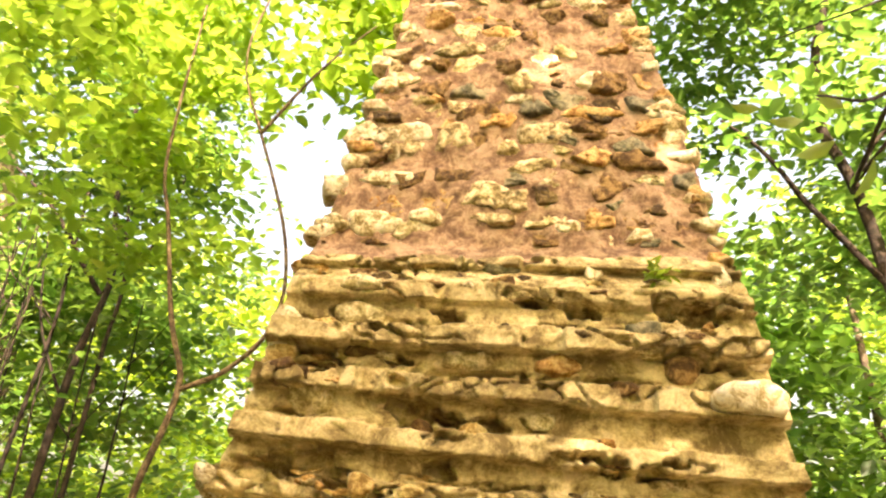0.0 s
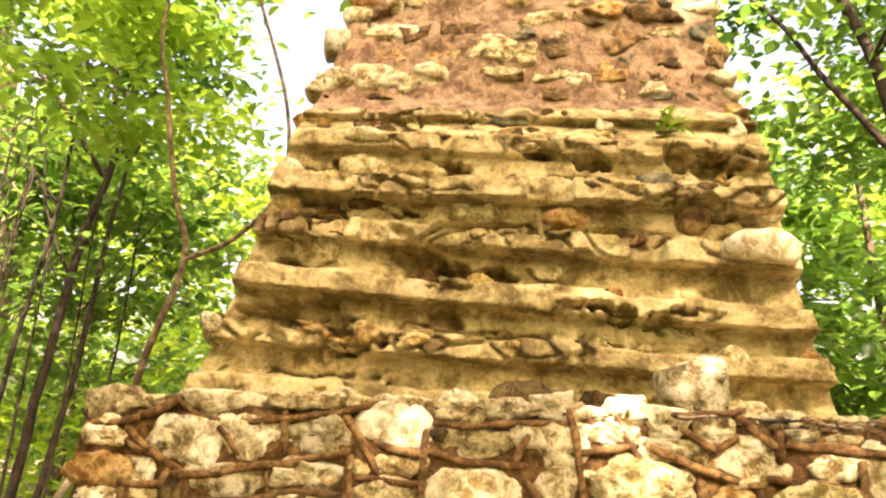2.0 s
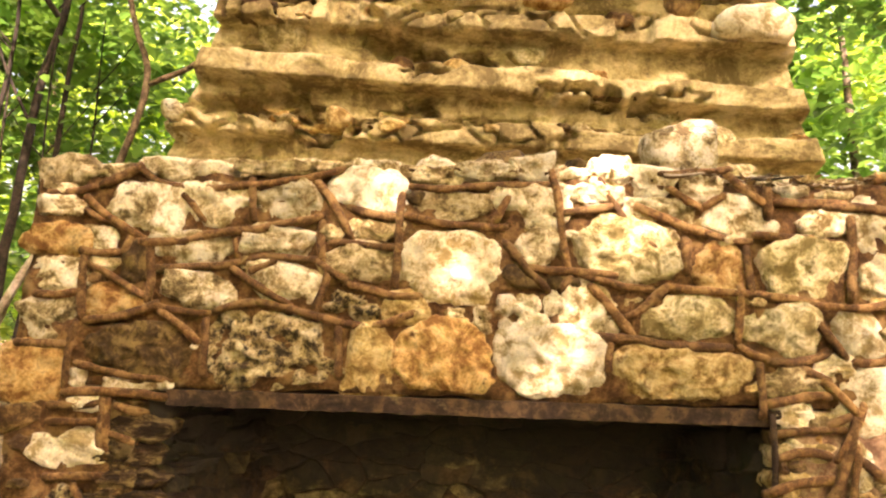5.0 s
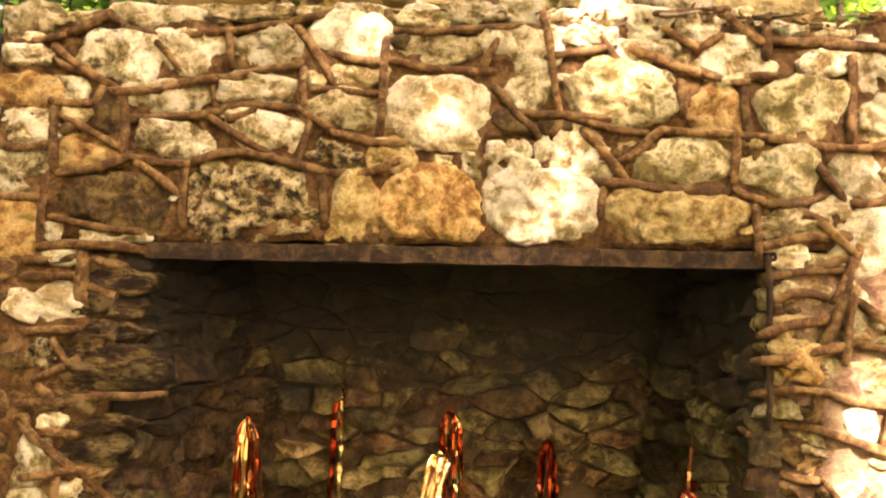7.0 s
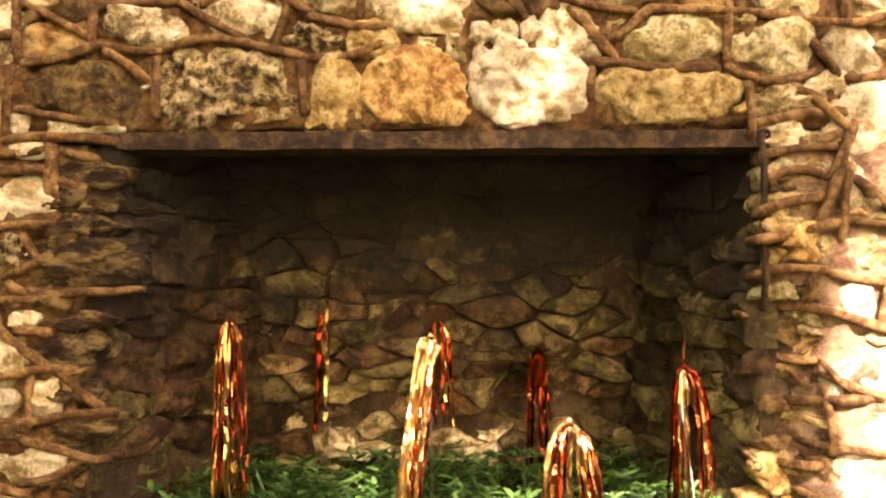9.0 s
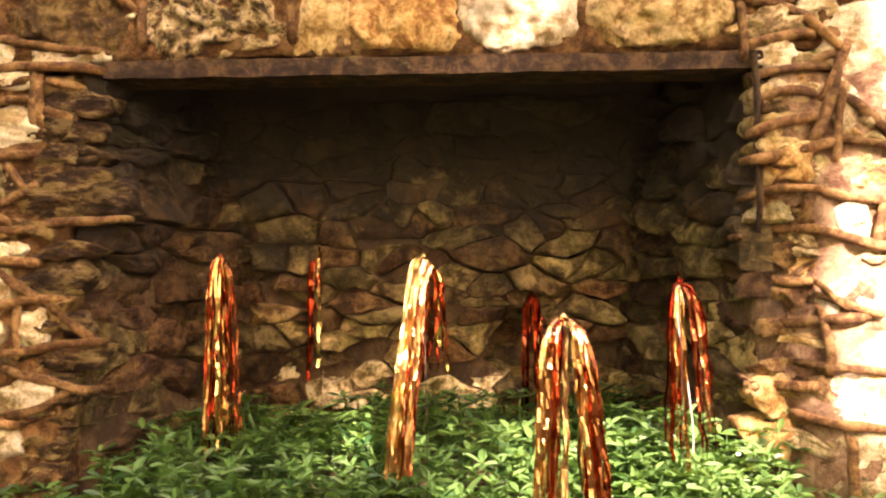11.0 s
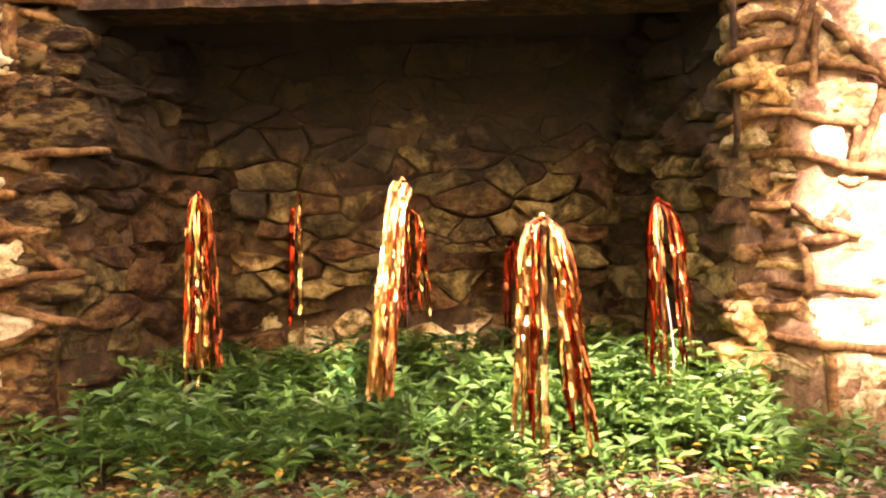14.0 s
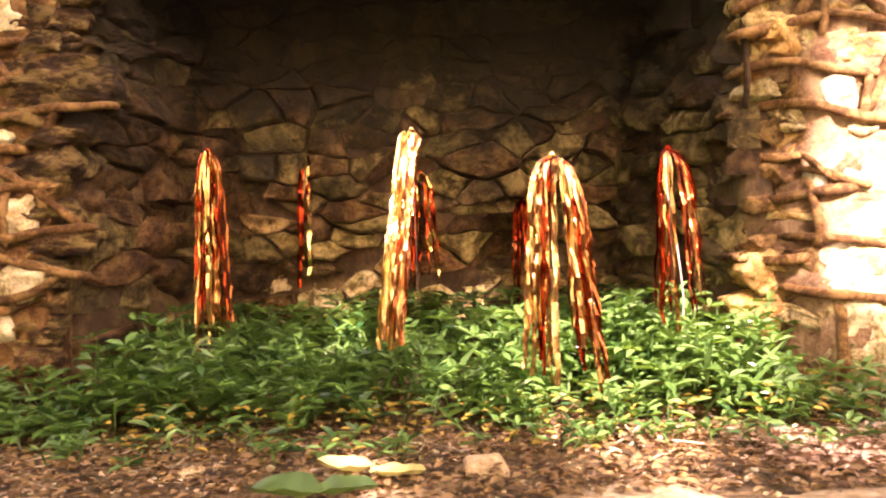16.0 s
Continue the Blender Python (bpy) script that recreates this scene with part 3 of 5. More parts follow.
RUNS_LOWER = [
    (-1.19, 1.27, -1.05, 1.28, -0.005), (-1.06, 1.38, -1.05, 1.20, -0.000), (-1.05, 1.36, -0.88, 1.27, -0.006), (-1.04, 1.20, -0.85, 1.25, -0.006),
    (-0.86, 1.25, -0.70, 1.23, -0.009), (-0.70, 1.23, -0.58, 1.26, 0.006), (-0.58, 1.26, -0.34, 1.21, 0.006), (-0.34, 1.21, -0.15, 1.25, -0.015),
    (-0.71, 1.22, -0.71, 1.07, -0.000), (-0.84, 1.24, -0.72, 1.15, -0.000), (-0.36, 1.21, -0.35, 1.07, -0.000), (-0.40, 1.36, -0.43, 1.24, -0.006),
    (-1.22, 1.14, -1.05, 1.14, -0.005), (-1.06, 1.20, -1.07, 1.02, -0.000), (-1.05, 1.09, -0.79, 1.05, -0.006),
]
RUNS_LOWER_MORE = [
    (-1.07, 1.01, -0.80, 1.01, 0.006), (-0.95, 1.00, -0.94, 0.85, -0.000), (0.31, 1.20, 0.64, 1.18, -0.006), (0.67, 1.35, 0.66, 1.19, -0.000),
    (0.66, 1.19, 0.74, 1.15, -0.006), (0.74, 1.15, 0.89, 1.18, -0.011), (0.83, 1.29, 0.93, 1.16, -0.008), (0.93, 1.16, 1.04, 1.17, -0.014),
    (0.71, 1.15, 0.71, 1.01, -0.000), (0.72, 1.04, 0.88, 1.06, 0.011), (0.85, 1.12, 0.95, 1.02, -0.000), (0.80, 1.14, 0.89, 1.10, -0.000),
    (0.96, 1.06, 0.89, 0.91, -0.006), (0.86, 0.99, 0.93, 1.02, -0.000), (0.34, 1.19, 0.34, 1.10, -0.000),
]
RUNS_LEFT = [
    (-1.11, 0.98, -0.96, 0.99, -0.004), (-0.96, 1.01, -0.95, 0.86, -0.000), (-0.94, 0.99, -0.85, 0.97, -0.000), (-0.94, 0.91, -0.86, 0.89, -0.000),
    (-1.11, 0.94, -0.96, 0.94, -0.004), (-1.10, 0.80, -0.94, 0.81, -0.003), (-1.02, 0.79, -0.96, 0.71, -0.000), (-1.06, 0.68, -0.94, 0.74, -0.004),
    (-1.09, 0.62, -0.74, 0.65, 0.004), (-1.05, 0.67, -0.99, 0.64, -0.000),
]
RUNS_LEFT_MORE = [
    (-1.08, 0.58, -0.91, 0.46, -0.005), (-1.07, 0.45, -0.86, 0.47, 0.004), (-1.02, 0.56, -0.93, 0.55, -0.000), (-1.06, 0.34, -0.79, 0.37, 0.004),
    (-1.01, 0.32, -0.80, 0.26, -0.004), (-0.99, 0.21, -0.85, 0.26, -0.008), (-1.07, 0.21, -0.96, 0.19, -0.004), (-0.97, 0.46, -0.97, 0.33, -0.000),
    (-0.91, 0.47, -0.81, 0.38, -0.004),
]
RUNS_RIGHT = [
    (0.74, 0.97, 0.92, 0.99, 0.008), (0.74, 0.90, 0.88, 0.92, 0.022), (0.72, 0.83, 0.88, 0.87, 0.005), (0.94, 1.03, 0.86, 0.81, -0.011),
    (0.71, 0.77, 0.92, 0.81, -0.004), (0.92, 0.81, 1.12, 0.77, 0.008), (0.72, 0.68, 0.88, 0.70, 0.011), (0.88, 0.69, 1.04, 0.67, -0.004),
    (0.70, 0.59, 0.85, 0.61, 0.007), (0.82, 0.61, 1.08, 0.55, -0.003), (0.77, 0.49, 0.86, 0.49, -0.005), (0.86, 0.49, 0.92, 0.42, -0.005),
]
RUNS_RIGHT_MORE = [
    (0.87, 0.45, 1.00, 0.41, -0.005), (0.74, 0.38, 0.97, 0.41, -0.004), (0.69, 0.26, 0.85, 0.25, -0.010), (0.82, 0.30, 1.03, 0.27, 0.005),
    (0.82, 0.18, 1.04, 0.15, -0.005), (0.90, 0.14, 0.90, -0.02, -0.000), (0.87, 0.42, 0.87, 0.28, -0.000), (1.01, 0.67, 0.99, 0.56, -0.000),
    (1.08, 0.75, 1.00, 0.58, -0.008), (0.91, 0.76, 0.94, 0.95, -0.000), (0.95, 0.91, 1.11, 0.73, 0.008), (0.85, 0.68, 0.84, 0.62, -0.000),
]

seed = 0
HEROES = "WOYTh"
for row in (COPING, UPPER_COURSE, MIDDLE_COURSE, LOWER_COURSE, LINTEL_COURSE, LEFT_PIER, RIGHT_PIER, RIGHT_PIER_MORE):
    for x, z, w, h, kind in row:
        seed += 1
        big = w > 0.2 or kind in HEROES
        d = min(0.16, 0.05 + 0.5 * min(w, h) + 0.02)
        face = STONES[kind]
        # left pier: brown layered stone, darkened further in colour for the shade there
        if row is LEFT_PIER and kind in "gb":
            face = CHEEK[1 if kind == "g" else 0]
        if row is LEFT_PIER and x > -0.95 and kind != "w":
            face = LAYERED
        # shade of the right jamb put into colour: its low pale stones turn brown
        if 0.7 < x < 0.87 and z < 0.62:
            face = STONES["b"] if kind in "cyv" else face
        back = jamb(x, z) if x > 0.7 else 0.0
        stone("stone", w * (1.0 if kind in "OYwW" and big else 1.12 if big else 1.36), d, h * (1.0 if kind in "OYwW" and big else 1.12 if big else 1.38), (x, wall_y(z) + back + 0.5 * d - (0.012 if x > 0.7 and z < 1.0 else 0.030 if big else 0.022), z), seed, face, wall, 5 if w > 0.26 else 4, kind)


taken = [(x, z, w, h) for row in (COPING, UPPER_COURSE, MIDDLE_COURSE, LOWER_COURSE, LINTEL_COURSE, LEFT_PIER, RIGHT_PIER, RIGHT_PIER_MORE) for x, z, w, h, _ in row]
fill = random.Random(12)


def free(x, z, w, h, ease):
    return all(abs(x - a) > ease * (w + c) / 2 or abs(z - b) > ease * (h + d) / 2 for a, b, c, d in taken)


for low, high, tries in ((0.08, 0.15, 700), (0.045, 0.09, 1500)):
    for _ in range(tries):
        x, z, w = fill.uniform(-1.19, 1.3), fill.uniform(-0.1, 1.58), fill.uniform(low, high)
        h = w * fill.uniform(0.4, 0.75)
        if -0.86 - w / 2 < x < 0.76 + w / 2 and z < 1.04 + h / 2:
            continue
        if free(x, z, w, h, 0.85):
            taken.append((x, z, w, h))
            # fill stones left of the opening are darker kinds, again for the shade there
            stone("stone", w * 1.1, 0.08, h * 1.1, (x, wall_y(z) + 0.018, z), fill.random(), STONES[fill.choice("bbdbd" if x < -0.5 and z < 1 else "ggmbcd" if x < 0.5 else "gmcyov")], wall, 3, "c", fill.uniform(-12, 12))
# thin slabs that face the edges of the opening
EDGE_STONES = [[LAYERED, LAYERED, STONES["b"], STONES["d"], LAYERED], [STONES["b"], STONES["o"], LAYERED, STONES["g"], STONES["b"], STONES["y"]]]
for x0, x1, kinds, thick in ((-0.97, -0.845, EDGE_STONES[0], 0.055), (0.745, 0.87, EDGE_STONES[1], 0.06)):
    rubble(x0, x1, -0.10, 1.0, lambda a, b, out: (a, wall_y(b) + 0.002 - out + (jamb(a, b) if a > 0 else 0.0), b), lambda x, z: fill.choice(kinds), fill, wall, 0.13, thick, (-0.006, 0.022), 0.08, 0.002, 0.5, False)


def bead(x0, z0, x1, z1, bow, number):
    """A raised mortar ridge like a twig between two points of the wall, bowed upwards by bow."""
    a, b = Vector((x0, 0, z0)), Vector((x1, 0, z1))
    way = b - a
    across = Vector((-way.z, 0, way.x)).normalized()
    if across.z < 0:
        across = -across
    a, b = a - way * 0.05, b + way * 0.05
    way = b - a
    n = max(4, int(way.length / 0.016))
    rnd = random.Random(number)
    r0, pts, radii = rnd.uniform(0.0082, 0.0108), [], []
    for i in range(n + 1):
        t = i / n
        p = a + way * t + across * (bow * 4 * t * (1 - t))
        p += lumps(p, 0.008, 11, number)
        pts.append((p.x, wall_y(p.z) + (jamb(p.x, p.z) if p.x > 0.7 else 0.0) - 0.015 + 0.006 * noise.noise(p * 12) + 0.026 * (2 * t - 1) ** 8, p.z))
        radii.append(r0 * (1 + 0.22 * noise.noise(p * 18)) * (0.7 if i in (0, n) else 1))
    v, f = tube(pts, radii, 10, 0.05, number, broad=1.2)
    mesh_object("mortar_ridge", v, f, BEAD, wall)


count = 0
for run in (RUNS_TOP, RUNS_TOP_MORE, RUNS_MIDDLE, RUNS_MIDDLE_MORE, RUNS_LOWER, RUNS_LOWER_MORE, RUNS_LEFT, RUNS_LEFT_MORE, RUNS_RIGHT, RUNS_RIGHT_MORE):
    for line in run:
        count += 1
        bead(*line, count)

# ---- iron lintel ----
lintel = empty("lintel", (0, 2.372, 1.0))
tagged(lintel, "rusty iron lintel bar across the hearth opening", "lintel")
v, f = rough_box((-0.80, -0.03, -0.012), (0.76, 0.02, 0.03), 0.02, lambda x, y, z: Vector((x, y, z)) + lumps((x, y, z), 0.003, 20) + lumps((x, y, z), 0.002, 70))
mesh_object("upright_flange", v, f, RUST, lintel, smooth=False)
v, f = rough_box((-0.80, 0.02, -0.012), (0.76, 0.10, -0.002), 0.03, lambda x, y, z: Vector((x, y, z)) + lumps((x, y, z), 0.003, 20) + lumps((x, y, z), 0.002, 70))
mesh_object("flat_flange", v, f, RUST, lintel, smooth=False)

rod = [Vector((0.735, 2.335, 1.02)), Vector((0.739, 2.328, 0.9)), Vector((0.734, 2.332, 0.78)), Vector((0.741, 2.33, 0.68)), Vector((0.738, 2.345, 0.6))]
v, f = tube(smooth_path(rod, 5), [0.008] * 21, 8, 0.15, 2)
tagged(mesh_object("iron_rod", v, f, RUST), "thin rusty iron rod hanging at the edge of the hearth opening", "rod")

# ---- firebox ----
def back_y(z):
    return 3.11 - 0.20 * max(0.0, z + 0.05) - 0.25 * max(0.0, z - 0.6)


def hollow(x, z):
    """Depth of the hole where stones have fallen from the back."""
    k = 1 - math.hypot((x - 0.225) / 0.12, (z - 0.30) / 0.085) + 0.35 * noise.noise(Vector((x * 14, 3, z * 14)))
    return 0.16 * min(1.0, max(0.0, k * 3))


def back_shape(x, y, z):
    return Vector((x, y - 3.11 + back_y(z) + (hollow(x, z) if y < 3.2 else 0), z)) + lumps((x, y, z), 0.012, 7) + lumps((x, y, z), 0.008, 22)


firebox = empty("wall_firebox")
tagged(firebox, "smoke-blackened rubble firebox of the hearth", "wall", kind="structure")
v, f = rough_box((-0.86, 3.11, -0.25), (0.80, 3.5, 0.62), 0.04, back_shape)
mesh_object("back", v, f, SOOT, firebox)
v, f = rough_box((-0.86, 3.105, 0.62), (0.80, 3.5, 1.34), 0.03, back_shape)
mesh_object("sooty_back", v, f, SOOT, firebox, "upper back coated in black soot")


def left_x(y, z):
    return -0.86 + 0.36 * max(0.0, y - 2.32) + 0.02 * z


def flue_y(y, z):
    """The cheeks stand back behind the front wall above the opening."""
    return max(y, 2.53) if z > 0.97 else y


def right_x(y, z):
    return 0.76 - 0.30 * max(0.0, y - 2.35)


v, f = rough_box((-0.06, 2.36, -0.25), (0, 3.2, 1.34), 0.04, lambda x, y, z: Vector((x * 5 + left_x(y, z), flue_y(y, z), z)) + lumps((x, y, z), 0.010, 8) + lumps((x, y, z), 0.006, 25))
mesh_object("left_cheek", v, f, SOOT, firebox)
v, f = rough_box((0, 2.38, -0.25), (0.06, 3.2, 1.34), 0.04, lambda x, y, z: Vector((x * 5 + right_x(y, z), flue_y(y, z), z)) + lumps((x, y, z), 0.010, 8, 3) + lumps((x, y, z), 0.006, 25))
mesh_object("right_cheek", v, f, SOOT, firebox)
rnd = random.Random(5)


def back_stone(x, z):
    # two sun patches low on the back, put into the colour as paler stones
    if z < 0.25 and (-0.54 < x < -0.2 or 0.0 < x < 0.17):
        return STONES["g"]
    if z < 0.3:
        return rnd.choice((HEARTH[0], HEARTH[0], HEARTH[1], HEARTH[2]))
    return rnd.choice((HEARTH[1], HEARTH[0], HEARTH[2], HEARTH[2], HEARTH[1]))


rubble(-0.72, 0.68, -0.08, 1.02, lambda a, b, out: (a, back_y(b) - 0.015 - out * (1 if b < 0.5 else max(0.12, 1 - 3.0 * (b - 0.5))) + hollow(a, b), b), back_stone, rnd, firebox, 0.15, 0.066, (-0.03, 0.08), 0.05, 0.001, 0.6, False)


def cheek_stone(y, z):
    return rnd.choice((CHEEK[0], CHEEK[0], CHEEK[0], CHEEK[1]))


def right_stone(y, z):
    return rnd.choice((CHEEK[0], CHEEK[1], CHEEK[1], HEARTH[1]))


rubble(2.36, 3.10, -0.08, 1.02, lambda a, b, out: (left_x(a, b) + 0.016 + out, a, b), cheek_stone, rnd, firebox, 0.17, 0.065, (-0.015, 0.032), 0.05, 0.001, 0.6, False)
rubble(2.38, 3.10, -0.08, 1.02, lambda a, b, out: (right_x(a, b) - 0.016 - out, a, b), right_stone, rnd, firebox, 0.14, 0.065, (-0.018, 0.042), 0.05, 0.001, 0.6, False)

# ---- chimney ----
def lerp_table(z, table):
    return float(np.interp(z, [a for a, _ in table], [b for _, b in table]))


LEFT_EDGE = [(1.5, -1.205), (1.78, -1.135), (2.11, -1.025), (2.52, -0.925), (2.92, -0.845), (3.54, -0.745), (4.01, -0.675), (4.5, -0.605), (6.5, -0.465)]
RIGHT_EDGE = [(1.5, 1.185), (1.8, 1.125), (2.04, 1.065), (2.55, 0.995), (2.97, 0.925), (3.43, 0.885), (3.96, 0.815), (4.74, 0.685), (6.5, 0.515)]
FRONT = [(1.5, 3.02), (2.75, 3.07), (2.93, 3.20), (3.0, 3.25), (4.74, 3.77), (6.5, 4.0)]
HOLES = [(-0.29, 2.22, 0.08), (-0.20, 2.20, 0.05), (-0.64, 2.61, 0.05), (0.53, 2.01, 0.06), (0.61, 2.04, 0.04), (-0.22, 2.61, 0.05),
         (0.76, 2.63, 0.07), (0.91, 2.40, 0.04), (-0.9, 1.98, 0.06), (-0.75, 2.0, 0.07), (-0.55, 1.9, 0.06),
         (-0.05, 2.18, 0.05), (0.3, 2.64, 0.04), (-0.72, 2.44, 0.05), (-0.4, 2.42, 0.04), (0.7, 2.44, 0.05), (0.42, 2.02, 0.06), (0.1, 2.68, 0.04), (-0.25, 2.0, 0.04)]


LIPS = [(1.67, 1.62, 1.58), (1.885, 1.835, 1.80), (2.105, 2.03, 1.975), (2.305, 2.25, 2.195), (2.478, 2.459, 2.425), (2.695, 2.659, 2.622), (2.85, 2.84, 2.80), (3.3, 3.3, 3.3)]


def lip(k, x):
    """Height of the lower edge of a course."""
    a, b, c = LIPS[k]
    return (b + (b - a) * x if x < 0 else b + (c - b) * x) + 0.009 * noise.noise(Vector((x * 2.0, k * 5.1, 0))) + 0.003 * noise.noise(Vector((x * 11, k * 5.1, 2)))


def course_at(x, z):
    k = 0
    while k < len(LIPS) - 2 and z >= lip(k + 1, x):
        k += 1
    low = lip(k, x)
    return k, (z - low) / (lip(k + 1, x) - low)


def lap(x, z):
    """How far a course stands out: a proud, ragged band over its lower edge, and a smooth hollow face above, under the next edge."""
    k, t = course_at(x, z)
    t = max(0.0, t)
    ragged = noise.noise(Vector((x * 3.0, k * 7.3, 1))) + 0.5 * noise.noise(Vector((x * 9, k * 7.3, 3)))
    band = 0.44 + 0.14 * ragged
    proud = 0.102 if k < 5 else 0.055
    if ragged > 0.42 and k > 1:
        proud *= 0.55
    if t < band:
        out = proud * (1 - 0.12 * t / band)
    else:
        s = min(1.0, (t - band) / 0.06)
        out = 0.88 * proud + (0.016 - 0.88 * proud) * s * s * (3 - 2 * s)
        out -= 0.020 * max(0.0, (t - band - 0.1) / (0.9 - band))
    if t < 0.02:
        out *= 0.45 + 0.55 * t / 0.02
    return out


def chimney_shell(z0, z1, step, laps):
    rows = int((z1 - z0) / step)
    verts, faces, ring = [], [], None
    for r in range(rows + 1):
        z = z0 + (z1 - z0) * r / rows
        xl, xr, yf = lerp_table(z, LEFT_EDGE), lerp_table(z, RIGHT_EDGE), lerp_table(z, FRONT)
        line = []
        n_side, n_front = 24, 250 if laps else 170
        for i in range(n_side):
            line.append((xl, 4.3 - (4.3 - yf) * i / n_side, -1, 0))
        for i in range(n_front + 1):
            t = i / n_front
            line.append((xl + (xr - xl) * t, yf, 0, -1))
        for i in range(1, n_side + 1):
            line.append((xr, yf + (4.3 - yf) * i / n_side, 1, 0))
        for x, y, nx, ny in line:
            p = Vector((x, y, z))
            out = 0.04 * noise.noise(p * 4) + 0.025 * noise.noise(p * 11) + 0.012 * noise.noise(p * 32)
            if laps:
                out = 0.16 * out + lap(x, z) * (1.0 if ny else 0.3) + 0.004 * noise.noise(p * 9)
                k, t = course_at(x, z)
                rough = 1.0 if t < 0.62 or k > 4 else 0.15
                q = Vector((x * 7, 2, z * 13)) + lumps(p, 0.6, 5)
                far, cells = noise.voronoi(q)
                chipped = noise.noise(Vector((x * 2.6, 4, z * 4.5))) + (0.1 if x < -0.5 or k > 4 else -0.05)
                out += rough * (0.026 * max(0.0, min(1, chipped * 3)) * (noise.cell(cells[0] * 7.0) - 0.5) + 0.005 * noise.cell(cells[0] * 3.0))
                if far[1] - far[0] < 0.10 and chipped > 0.02:
                    out -= 0.035 * rough
                if ny:
                    for hx, hz, hr in HOLES:
                        near = 1 - max(abs(x - hx) * 0.6, abs(z - hz) * 1.6, abs(x - hx + z - hz) * 0.7) / (hr * (1.05 + 0.9 * noise.noise(p * 9) + 0.5 * noise.noise(p * 28)))
                        if near > 0:
                            out -= 0.13 * min(1, near * 14)
                    pit = noise.noise(Vector((x * 6, 3, z * 12))) + 0.25 * noise.noise(p * 26)
                    if pit > 0.5 and rough == 1.0:
                        out -= min(0.06, 0.6 * (pit - 0.5))
            else:
                out = 0.75 * out + 0.008 * noise.noise(p * 55)
            shove = 0.02 * noise.noise(p * 5 + Vector((9, 9, 9)))
            verts.append((x + nx * out + (shove if ny == 0 else 0), y + ny * out, z))
        m = len(line)
        if r:
            for i in range(m):
                j = (i + 1) % m
                faces.append(((r - 1) * m + i, (r - 1) * m + j, r * m + j, r * m + i))
    faces.append(tuple(range(rows * m, (rows + 1) * m)))
    return verts, faces


chimney = empty("chimney")
tagged(chimney, "tall tapering ruined stone chimney with cement courses below and rubble above", "chimney")
v, f = chimney_shell(1.5, 2.90, 0.008, True)
mesh_object("cement_face", v, f, CEMENT, chimney, "weathered tan cement in lapped courses")
v, f = chimney_shell(2.88, 6.4, 0.02, False)
mesh_object("shaft", v, f, PINK, chimney, "pinkish mortar and rubble stack")
EMBEDDED = [
    (-0.74, 2.27, 0.18, 0.18, 'v'), (0.22, 2.41, 0.19, 0.10, 'o'), (0.55, 2.55, 0.14, 0.12, 's'), (0.13, 2.19, 0.15, 0.08, 'v'),
    (0.90, 2.275, 0.27, 0.13, 'w'), (-0.56, 2.46, 0.14, 0.07, 'd'), (0.68, 2.40, 0.16, 0.12, 'b'), (-0.57, 2.61, 0.22, 0.12, 'v'),
    (-0.88, 2.60, 0.13, 0.08, 'c'), (-0.89, 2.43, 0.14, 0.08, 'y'), (-0.12, 2.42, 0.22, 0.08, 'v'), (-0.01, 2.84, 0.17, 0.06, 's'),
    (-0.57, 2.73, 0.18, 0.07, 'v'), (0.88, 2.79, 0.08, 0.12, 'c'), (0.37, 2.81, 0.08, 0.07, 'c'), (-1.08, 1.95, 0.09, 0.08, 'c'),
    (-0.50, 1.93, 0.11, 0.09, 'y'),
]
for x, z, w, h, kind in EMBEDDED:
    seed += 1
    stone("stone", w, 0.12, h, (x, lerp_table(z, FRONT) + (-0.03 if kind == "w" else 0.02) - 0.8 * lap(x, z), z), seed, STONES[kind], chimney, 3, kind)
for _ in range(30):
    x, k = rnd.uniform(-0.98, 0.95), rnd.choice((1, 1, 2, 3, 4, 5))
    x *= 0.97 - 0.02 * k
    z = lip(k, x) + rnd.uniform(0.06, 0.11)
    w = rnd.uniform(0.04, 0.12)
    stone("stone", w, 0.07, w * rnd.uniform(0.4, 0.7), (x, lerp_table(z, FRONT) + 0.026 - lap(x, z), z), rnd.random(), STONES[rnd.choice("gggbvyodm")], chimney, 3, "c", rnd.uniform(-15, 15))


def face_lay(a, b, out):
    return (a, lerp_table(b, FRONT) + 0.012 - 0.8 * lap(a, b) - out, b)


for x0, x1, z0, z1, leave in ((-0.80, 0.88, 2.68, 2.83, 0.15), (-0.90, -0.42, 2.30, 2.46, 0.35), (0.40, 0.93, 2.44, 2.62, 0.5), (-0.9, -0.2, 1.90, 1.99, 0.45), (0.3, 0.75, 1.9, 2.03, 0.55)):
    rubble(x0, x1, z0, z1, face_lay, lambda a, b: STONES[rnd.choice("gvbdgyvo")], rnd, chimney, 0.12, 0.06, (-0.012, 0.02), leave, 0.004, 0.55, False)
